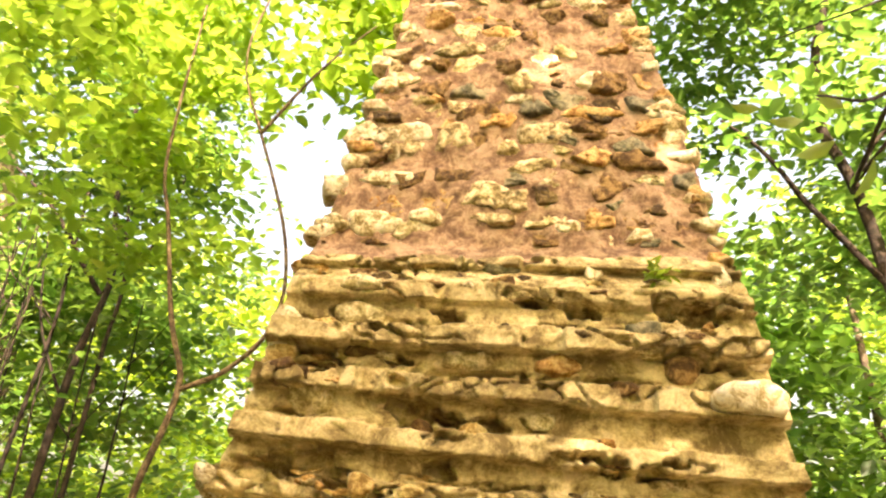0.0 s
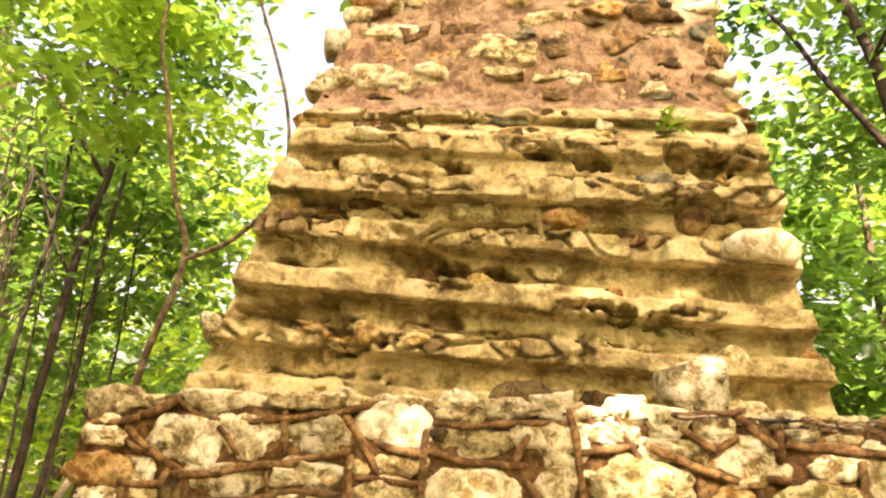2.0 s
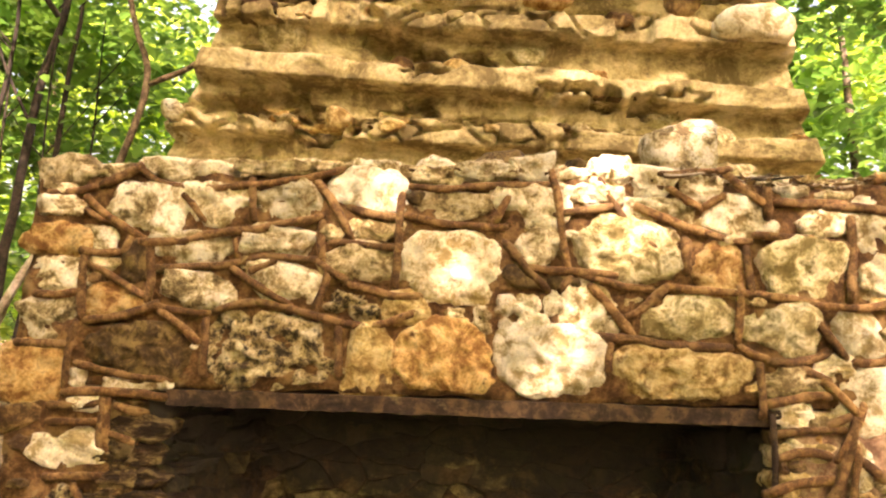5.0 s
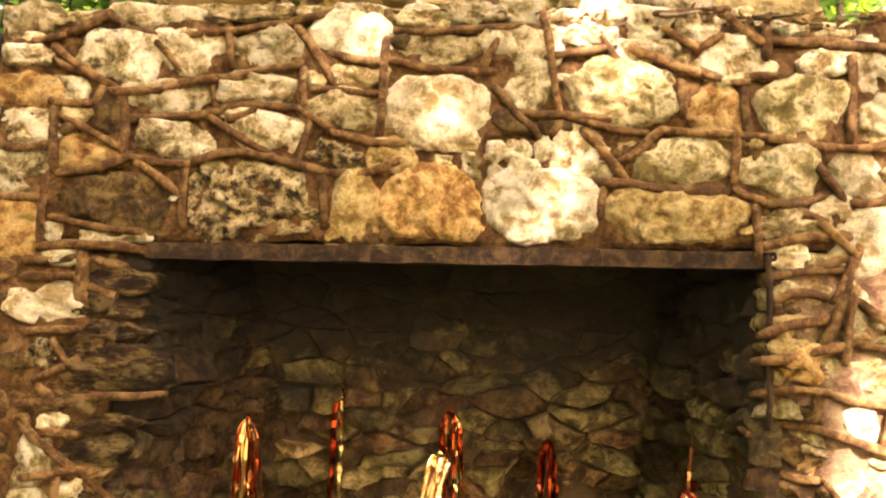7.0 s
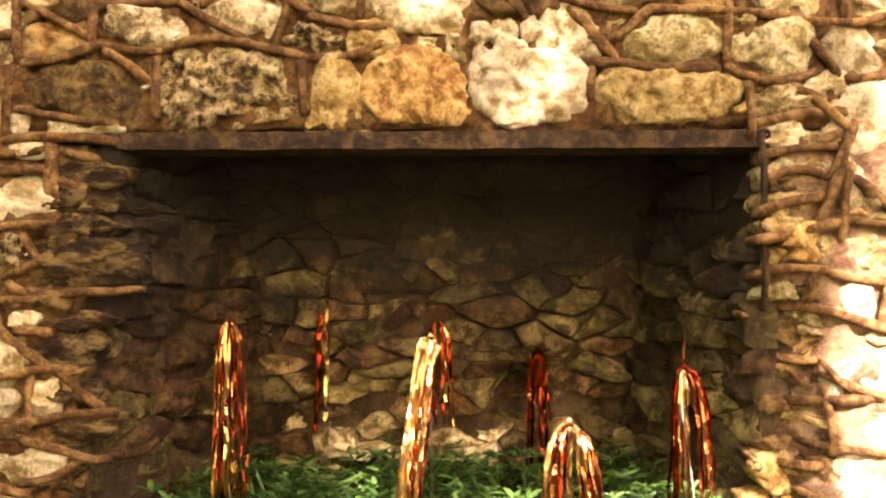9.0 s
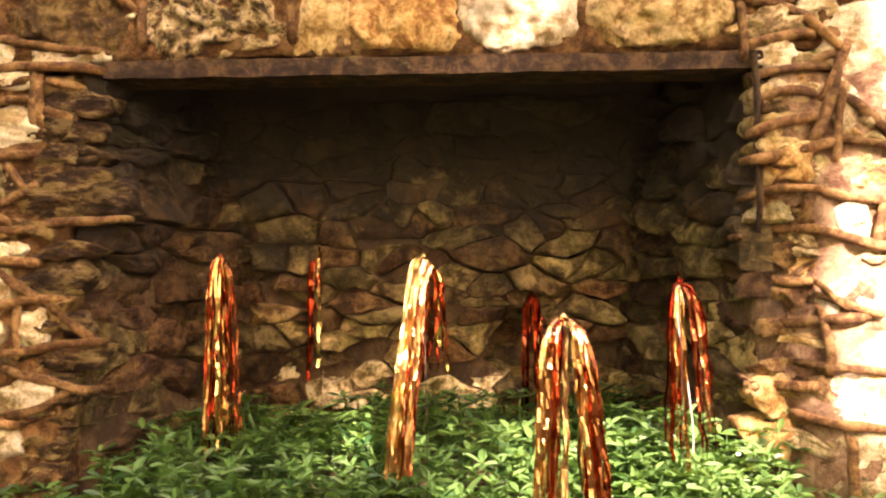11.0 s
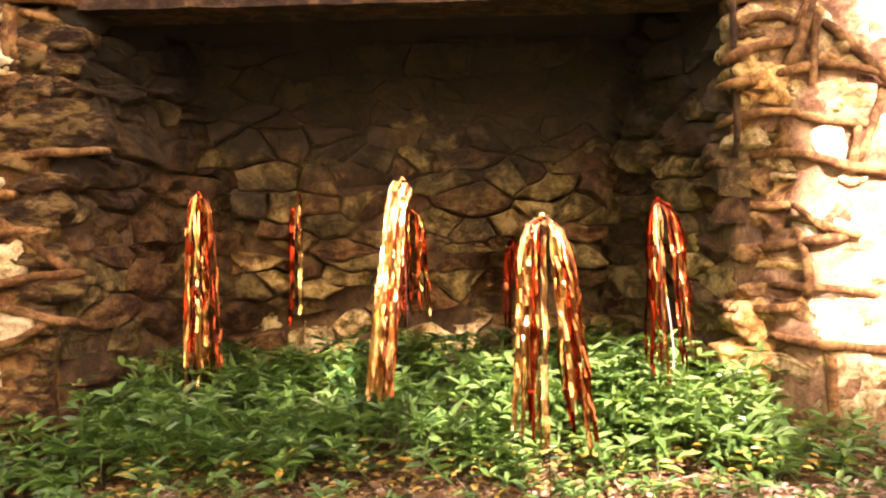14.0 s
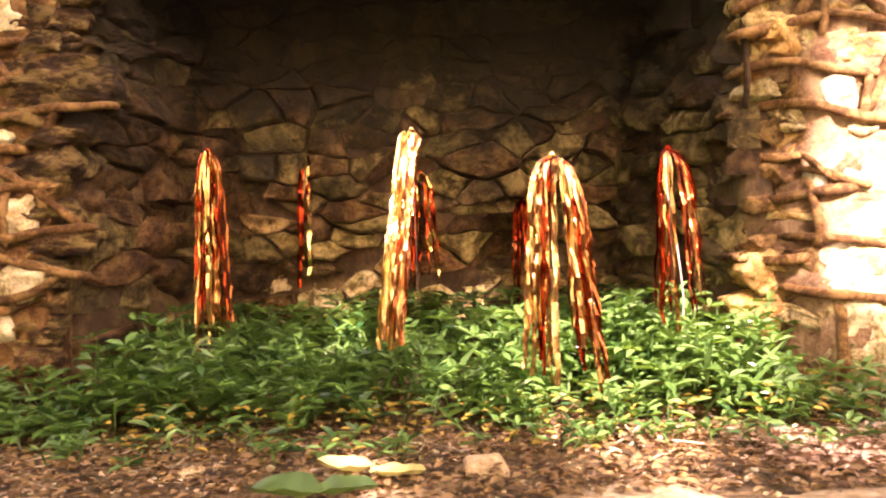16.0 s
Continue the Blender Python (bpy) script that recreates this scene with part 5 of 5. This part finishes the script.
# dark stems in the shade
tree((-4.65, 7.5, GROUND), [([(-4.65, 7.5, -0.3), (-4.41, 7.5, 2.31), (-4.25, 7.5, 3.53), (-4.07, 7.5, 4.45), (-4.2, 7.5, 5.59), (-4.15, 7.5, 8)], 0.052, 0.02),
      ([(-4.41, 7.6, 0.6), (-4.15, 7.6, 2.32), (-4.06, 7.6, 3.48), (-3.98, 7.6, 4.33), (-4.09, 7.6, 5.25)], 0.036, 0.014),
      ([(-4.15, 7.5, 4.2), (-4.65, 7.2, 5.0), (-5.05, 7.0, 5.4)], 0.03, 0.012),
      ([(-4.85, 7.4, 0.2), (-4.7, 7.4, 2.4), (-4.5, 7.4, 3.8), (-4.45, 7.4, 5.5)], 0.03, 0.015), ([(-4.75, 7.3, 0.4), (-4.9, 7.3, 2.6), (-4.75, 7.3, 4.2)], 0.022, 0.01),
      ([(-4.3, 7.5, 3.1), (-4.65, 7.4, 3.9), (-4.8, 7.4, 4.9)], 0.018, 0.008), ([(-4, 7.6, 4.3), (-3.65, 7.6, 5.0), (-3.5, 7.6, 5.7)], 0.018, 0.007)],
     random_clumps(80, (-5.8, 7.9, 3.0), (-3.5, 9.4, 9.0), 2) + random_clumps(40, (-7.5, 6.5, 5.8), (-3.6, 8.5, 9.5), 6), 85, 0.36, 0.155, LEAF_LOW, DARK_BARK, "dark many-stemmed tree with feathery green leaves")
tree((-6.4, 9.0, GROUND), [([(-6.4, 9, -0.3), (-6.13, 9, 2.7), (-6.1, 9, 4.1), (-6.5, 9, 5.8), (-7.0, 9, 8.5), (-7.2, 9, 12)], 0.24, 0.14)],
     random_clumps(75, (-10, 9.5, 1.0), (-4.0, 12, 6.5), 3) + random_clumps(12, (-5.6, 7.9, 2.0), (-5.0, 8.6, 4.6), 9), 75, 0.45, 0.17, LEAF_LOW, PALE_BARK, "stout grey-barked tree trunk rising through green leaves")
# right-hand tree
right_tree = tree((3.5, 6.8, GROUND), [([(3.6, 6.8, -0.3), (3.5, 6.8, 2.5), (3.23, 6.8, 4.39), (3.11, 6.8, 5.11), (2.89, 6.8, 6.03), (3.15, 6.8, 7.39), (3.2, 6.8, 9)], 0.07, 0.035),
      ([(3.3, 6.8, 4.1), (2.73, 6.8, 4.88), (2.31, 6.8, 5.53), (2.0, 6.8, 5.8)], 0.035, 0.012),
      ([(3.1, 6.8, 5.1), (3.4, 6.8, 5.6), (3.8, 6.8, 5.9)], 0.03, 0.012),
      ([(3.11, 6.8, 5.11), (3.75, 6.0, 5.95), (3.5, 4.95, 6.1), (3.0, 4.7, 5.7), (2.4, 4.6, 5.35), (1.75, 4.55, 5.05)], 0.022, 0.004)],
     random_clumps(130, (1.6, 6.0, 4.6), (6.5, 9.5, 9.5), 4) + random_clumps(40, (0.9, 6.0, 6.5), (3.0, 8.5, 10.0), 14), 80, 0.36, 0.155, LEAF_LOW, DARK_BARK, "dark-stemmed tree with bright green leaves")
# large leaves of a low bough before the chimney
stem("limb", [Vector(p) - right_tree.location for p in ((3.11, 6.8, 5.11), (2.6, 4.6, 4.9), (1.9, 3.0, 4.0), (1.25, 2.3, 3.15), (0.9, 2.0, 2.95))], 0.02, 0.003, DARK_BARK, right_tree)
for x, z, turn, size in ((0.98, 2.86, 3.5, 0.12), (1.08, 2.80, 4.3, 0.13), (0.9, 2.93, 3.0, 0.10), (1.2, 2.93, 4.9, 0.12), (1.42, 3.0, 4.4, 0.14), (1.5, 2.95, 5.2, 0.12), (0.78, 2.97, 2.8, 0.09), (1.02, 2.97, 2.2, 0.10)):
    a = np.array([[math.cos(turn), 0.35, math.sin(turn)]])
    a /= np.linalg.norm(a)
    up = np.cross(a, np.array([[0.3, 0.2, 1.0]]))
    up /= np.linalg.norm(up)
    v, f = blades(np.array([[x, 2.1, z]]) - np.array(right_tree.location), a, up, np.array([size]), np.array([size * 0.55]), 0.15)
    fast_mesh("leaf", v, f, LEAF_HIGH, right_tree)
# thin dark saplings in the shade of the woods
sticks = random.Random(31)
for i in range(11):
    x, y, lean = sticks.uniform(-5.4, -3.6), sticks.uniform(6.6, 7.4), sticks.uniform(0.05, 0.5)
    top = sticks.uniform(3.6, 6.0)
    body = tagged(empty("sapling", (x, y, GROUND)), "thin dark bare-stemmed sapling in the shade of the woods", "sapling", "saplings in the shade")
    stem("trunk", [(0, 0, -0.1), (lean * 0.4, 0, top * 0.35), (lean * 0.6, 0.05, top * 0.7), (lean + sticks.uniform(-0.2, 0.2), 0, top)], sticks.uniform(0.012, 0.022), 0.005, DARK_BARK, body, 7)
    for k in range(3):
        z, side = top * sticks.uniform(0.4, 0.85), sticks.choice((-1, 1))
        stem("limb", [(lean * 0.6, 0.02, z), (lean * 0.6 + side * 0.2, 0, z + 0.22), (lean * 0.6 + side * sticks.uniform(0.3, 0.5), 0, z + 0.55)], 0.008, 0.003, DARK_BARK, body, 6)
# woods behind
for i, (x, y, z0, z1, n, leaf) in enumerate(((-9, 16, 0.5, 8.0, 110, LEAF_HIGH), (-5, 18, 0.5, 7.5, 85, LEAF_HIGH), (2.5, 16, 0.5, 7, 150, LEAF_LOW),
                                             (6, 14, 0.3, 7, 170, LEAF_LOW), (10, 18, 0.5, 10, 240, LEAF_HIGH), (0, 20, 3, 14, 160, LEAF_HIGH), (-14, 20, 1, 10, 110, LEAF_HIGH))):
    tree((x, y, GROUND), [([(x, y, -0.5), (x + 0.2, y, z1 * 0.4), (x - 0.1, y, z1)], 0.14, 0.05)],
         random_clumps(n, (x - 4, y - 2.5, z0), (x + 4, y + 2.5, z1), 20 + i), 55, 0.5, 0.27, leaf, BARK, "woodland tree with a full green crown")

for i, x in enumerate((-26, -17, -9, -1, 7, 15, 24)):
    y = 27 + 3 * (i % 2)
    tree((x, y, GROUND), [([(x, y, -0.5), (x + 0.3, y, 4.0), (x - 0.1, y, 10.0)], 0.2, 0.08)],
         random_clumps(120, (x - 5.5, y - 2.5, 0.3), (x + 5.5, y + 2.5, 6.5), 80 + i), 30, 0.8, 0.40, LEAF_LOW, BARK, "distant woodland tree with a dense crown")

# sunlit spots; gaps are placed in the unseen crowns so the sun reaches them
GAPS = [(1.06, 2.3, 0.43, 0.18), (1.14, 2.33, 0.85, 0.08), (1.12, 2.35, 1.06, 0.08), (0.38, 2.35, 1.44, 0.015), (0.2, 2.31, 1.17, 0.036), (-0.28, 2.36, 1.57, 0.02), (0.3, 2.4, 1.62, 0.04), (0.6, 2.36, 1.52, 0.025),
        (-0.06, 2.34, 1.38, 0.01), (0.9, 2.35, 1.42, 0.025), (-0.32, 3.0, 0.13, 0.04), (0.11, 3.0, 0.14, 0.03), (0.70, 1.82, -0.06, 0.07),
        (0.42, 2.12, 0.09, 0.21), (0.58, 2.2, 0.14, 0.18), (0.37, 2.03, 0.03, 0.13), (-0.13, 1.77, -0.06, 0.05), (0.2, 2.25, 0.1, 0.11), (0.12, 2.0, -0.03, 0.06), (0.34, 1.76, -0.08, 0.09), (-0.2, 1.97, -0.03, 0.01), (-0.02, 2.2, 0.06, 0.02), (-0.32, 2.35, 0.1, 0.01), (0.12, 2.05, 0.0, 0.08), (0.1, 2.55, 0.12, 0.02), (1.2, 2.37, 1.15, 0.09), (-0.06, 2.16, 0.40, 0.09), (0.205, 1.79, 0.26, 0.10), (0.3, 3.0, 2.05, 0.02), (0.62, 3.0, 2.08, 0.02), (0.97, 2.98, 2.29, 0.05), (0.55, 2.45, 1.78, 0.01), (0.98, 2.35, 0.33, 0.09), (0.94, 2.35, 0.55, 0.06), (1.02, 2.35, 0.14, 0.03), (0.2, 3.6, 4.15, 0.07), (0.8, 3.4, 3.6, 0.06)]


def shade(P):
    ok = np.ones(len(P), bool)
    s = np.array(SUN_WAY)
    for x, y, z, r in GAPS:
        d = P - np.array((x, y, z))
        d -= (d @ s)[:, None] * s
        ok &= np.linalg.norm(d, axis=1) > r + 0.07
    return ok


# unseen tree added at the left, out of view, to darken the left pier
tree((-3.0, 0.4, GROUND), [([(-3.0, 0.4, -0.4), (-2.9, 0.5, 2.0), (-3.0, 0.6, 5.0)], 0.08, 0.03)],
     random_clumps(220, (-4.2, -0.8, 0.1), (-1.95, 1.7, 4.5), 77), 60, 0.22, 0.14, LEAF_LOW, BARK, "unseen leafy tree added to shade the left pier", shade)
# unseen woods added all round and behind the camera, to block low sky
for i in range(12):
    turn = radians(-200 + 220 * i / 11)
    far = 9.5 + 2.5 * (i % 3)
    x, y = far * math.cos(turn), far * math.sin(turn) - 1.0
    tree((x, y, GROUND), [([(x, y, -0.5), (x + 0.2, y, 4.0), (x - 0.1, y, 9.0)], 0.16, 0.06)],
         random_clumps(150, (x - 2.8, y - 2.0, 0.2), (x + 2.8, y + 2.0, 9.0 + i % 4), 60 + i), 45, 0.55, 0.24, LEAF_LOW, BARK, "woodland tree with a full green crown", shade)

# unseen crowns added behind the camera to shade the wall, with gaps for the sun
def sun_screen(number, x0, x1, z0, z1, seed):
    """Clump centres of an unseen crown added between the hearth and the sun."""
    r = np.random.RandomState(seed)
    s = np.array(SUN_WAY)
    return [tuple(np.array((r.uniform(x0, x1), 2.5, r.uniform(z0, z1))) + s * r.uniform(7.0, 11.5)) for _ in range(number)]


for i, (x0, x1, z0, z1, clumps) in enumerate(((-3.0, 0.2, -1.5, 3.0, 230), (-0.2, 3.0, -1.5, 3.0, 125), (-2.8, 2.8, 2.5, 7.0, 340))):
    mid = Vector(((x0 + x1) / 2, 2.5, (z0 + z1) / 2)) + SUN_WAY * 9.0
    foot = (mid.x + (-1.5, 1.5, 3.0)[i], mid.y - 1.0)
    tree((*foot, GROUND), [([(*foot, -0.3), (*foot, mid.z * 0.5), tuple(mid)], 0.14, 0.05), ([(*foot, mid.z * 0.5), (mid.x + 1.0, mid.y, mid.z * 0.8), (mid.x + 1.4, mid.y, mid.z)], 0.06, 0.02)],
         sun_screen(clumps, x0, x1, z0, z1, 40 + i), 75, 0.4, 0.12, LEAF_HIGH, BARK, "unseen tall tree added for shade, with a broad leafy crown", shade)

# ---- things lying before the hearth ----
FLAG = surface("worn_pale_flagstone", ((0.27, 0.195, 0.11), (0.44, 0.335, 0.20), (0.58, 0.47, 0.31)), 8, spots=(0.30, 0.16, 0.09), spot_scale=9, spot_size=0.56)
for x, y, w, d in ((-0.62, 1.56, 0.42, 0.34), (-0.18, 1.54, 0.40, 0.36), (0.26, 1.52, 0.44, 0.36), (0.70, 1.48, 0.40, 0.36), (1.1, 1.46, 0.36, 0.36)):
    seed += 1
    tagged(stone("flagstone", w * 1.1, d, 0.07, (x, y, GROUND - 0.022), seed, FLAG, None, 4), "worn pale flagstone edging the hearth bed", "flagstone", "flagstones before the hearth")
for x, y, w, kind in ((0.075, 1.775, 0.075, "g"), (0.62, 1.86, 0.05, "c"), (-0.42, 1.80, 0.05, "g"), (0.30, 1.84, 0.04, "w"), (0.86, 1.80, 0.07, "c"), (-0.05, 1.95, 0.035, "w")):
    seed += 1
    tagged(stone("loose_stone", w, w * 0.8, w * 0.55, (x, y, ground_z(x, y) + w * 0.15), seed, FLAG if w == 0.075 else STONES[kind], None, 3), "small broken stone lying on the soil", "stone", "stones on the soil")


def pebbles(number, box, size, material, name, label):
    u, faces = BALLS[2]
    V, F = [], []
    for i in range(number):
        x, y = rs.uniform(box[0], box[1]), rs.uniform(box[2], box[3])
        k = size * rs.uniform(0.4, 1.5) * np.array([1.0, rs.uniform(0.6, 1), rs.uniform(0.4, 0.7)])
        a = rs.uniform(0, 6.28)
        p = u * k * (1 + 0.15 * rs.normal(0, 1, (len(u), 1)))
        p = np.column_stack([p[:, 0] * math.cos(a) - p[:, 1] * math.sin(a), p[:, 0] * math.sin(a) + p[:, 1] * math.cos(a), p[:, 2]])
        F.append(np.array(faces) + len(u) * i)
        V.append(p + np.array([x, y, ground_z(x, y) + 0.001]))
    tagged(fast_mesh(name, np.concatenate(V), np.concatenate(F), material), label, "gravel", kind="stuff")


pebbles(380, (-1.2, 1.3, 1.55, 2.1), 0.0055, STONES["c"], "gravel", "pale gravel and stone chips on the soil")
pebbles(300, (-1.2, 1.3, 1.5, 2.1), 0.005, STONES["o"], "brown_gravel", "brown stone chips on the soil")
CHIP = leaf_surface("pale_wood_chip", (0.35, 0.22, 0.14), (0.72, 0.55, 0.42), (0.4, 0.3, 0.2), 0.7)
litter(1000, (0.54, 0.84, 1.70, 1.95), 0.022, CHIP, "wood_chips", "heap of pale pinkish wood chips and grass straw", 0.028)
litter(950, (-1.3, 1.3, 1.6, 2.15), 0.018, CHIP, "straw", "pale dry straw and leaf scraps on the soil")
for i in range(70):
    x, y, a, l = rs.uniform(-1.0, 1.0), rs.uniform(1.7, 2.12), rs.uniform(0, 3.14), rs.uniform(0.04, 0.2)
    pts = [(x + math.cos(a) * l * (t - 0.5), y + math.sin(a) * l * (t - 0.5), ground_z(x, y) + 0.006 + 0.012 * t) for t in (0, 0.35, 0.7, 1)]
    pts = smooth_path([Vector(p) + lumps(p, 0.008, 20, i) for p in pts], 3)
    v, f = tube(pts, [0.0022 - 0.0012 * k / len(pts) for k in range(len(pts))], 6, 0.1, i)
    tagged(mesh_object("twig", v, f, PALE_BARK if i % 3 else BARK), "thin dry twig lying on the soil", "twig", "twigs on the soil")


def broad_leaf(at, way, length, width, material, name, label, curl=0.15):
    """One large leaf with a midrib fold and a curling edge."""
    n, m = 12, 7
    a = Vector((math.cos(way), math.sin(way), 0))
    b = Vector((-math.sin(way), math.cos(way), 0))
    verts, faces = [], []
    for i in range(n + 1):
        t = i / n
        half = width / 2 * math.sin(math.pi * min(1, t * 0.92 + 0.06)) ** 0.7
        for j in range(m):
            q = (j / (m - 1) - 0.5) * 2
            lift = abs(q) * half * 0.5 + curl * length * (t - 0.4) ** 2 + 0.006 * noise.noise(Vector((t * 5, q * 2, length)))
            verts.append(a * (t * length) + b * (q * half) + Vector((0, 0, lift)))
    for i in range(n):
        for j in range(m - 1):
            k = i * m + j
            faces.append((k, k + 1, k + m + 1, k + m))
    return tagged(mesh_object(name, verts, faces, material, at=at), label, "leaf")


BROAD = leaf_surface("broad_green_leaf", (0.045, 0.11, 0.022), (0.06, 0.13, 0.028), (1.2, 1.3, 0.6), 0.4, 0.25)
PALE_LEAF = leaf_surface("pale_yellow_green_petal", (0.37, 0.35, 0.12), (0.44, 0.41, 0.16), (0.9, 0.9, 0.6), 0.45, 0.25)
broad_leaf((-0.165, 1.575, GROUND + 0.03), 2.9, 0.11, 0.09, BROAD, "fallen_leaf", "broad fresh green leaf fallen on the flagstone")
broad_leaf((-0.175, 1.58, GROUND + 0.032), 0.15, 0.09, 0.07, BROAD, "fallen_leaf", "broad fresh green leaf fallen on the flagstone")
broad_leaf((-0.105, 1.745, GROUND + 0.018), 2.95, 0.095, 0.065, PALE_LEAF, "fallen_petal", "pale yellow-green petal fallen before the periwinkle", 0.5)
broad_leaf((-0.11, 1.73, GROUND + 0.018), -0.35, 0.095, 0.055, PALE_LEAF, "fallen_petal", "pale yellow-green petal fallen before the periwinkle", 0.35)
v, f = tube(smooth_path([(-1.97, 2.6, -0.1), (-1.75, 2.6, 0.42), (-1.49, 2.6, 1.05), (-1.37, 2.6, 1.33), (-1.25, 2.62, 1.52)], 6), [0.022 - 0.0005 * i for i in range(25)], 9, 0.12, 4)
# pale wood, made lighter still in colour for the sun on it
SUN_PALE_WOOD = surface("sun_pale_bare_wood", ((0.34, 0.26, 0.17), (0.55, 0.45, 0.32), (0.70, 0.60, 0.46)), 14, bump=0.5)
tagged(mesh_object("fallen_branch", v, f, SUN_PALE_WOOD), "pale bare branch leaning against the end of the wall", "branch")

tuft = empty("weed_tuft", (0.62, 3.04, 2.80))
tagged(tuft, "small bright green weed growing from the chimney courses", "weed")
P = np.zeros((34, 3)) + rs.normal(0, 0.02, (34, 3))
D = rs.normal(0, 1, (34, 3)) * np.array([1, 0.5, 0.6]) + np.array([0, -0.7, 0.1])
D /= np.linalg.norm(D, axis=1)[:, None]
U = np.cross(D, np.array([1.0, 0, 0]))
U /= np.linalg.norm(U, axis=1)[:, None]
v, f = blades(P, D, U, rs.uniform(0.03, 0.07, 34), rs.uniform(0.012, 0.024, 34))
fast_mesh("foliage", v, f, LEAF_HIGH, tuft)

# dead leaves and broken twigs caught on the ledge
n = 520
P = np.column_stack([rs.uniform(-0.2, 1.25, n), rs.uniform(2.36, 2.74, n), rs.uniform(1.612, 1.635, n)])
a = rs.uniform(0, 6.28, n)
D = np.column_stack([np.cos(a), np.sin(a), rs.normal(0, 0.25, n)])
D /= np.linalg.norm(D, axis=1)[:, None]
U = np.cross(D, np.column_stack([rs.normal(0, 0.4, n), np.ones(n), rs.normal(0, 0.6, n)]))
U /= np.linalg.norm(U, axis=1)[:, None]
v, f = blades(P, D, U, rs.uniform(0.02, 0.045, n), rs.uniform(0.008, 0.02, n), 0.3)
tagged(fast_mesh("ledge_litter", v, f, LITTER), "dry brown leaves caught along the chimney ledge", "leaves", kind="stuff")
for i in range(16):
    x, y, a, l = rs.uniform(0.45, 1.15), rs.uniform(2.36, 2.5), rs.uniform(-0.5, 0.5), rs.uniform(0.06, 0.16)
    pts = [Vector((x + l * t, y + 0.3 * l * t * a, 1.628 + 0.004 * math.sin(3 * t + i))) for t in (0, 0.3, 0.65, 1)]
    pts = smooth_path([p + lumps(p, 0.005, 20, i) for p in pts], 3)
    v, f = tube(pts, [0.0045 - 0.0022 * k / len(pts) for k in range(len(pts))], 6, 0.12, i)
    tagged(mesh_object("twig", v, f, BARK if i % 2 else PALE_BARK), "broken twig lying on the chimney ledge", "twig", "twigs on the ledge")
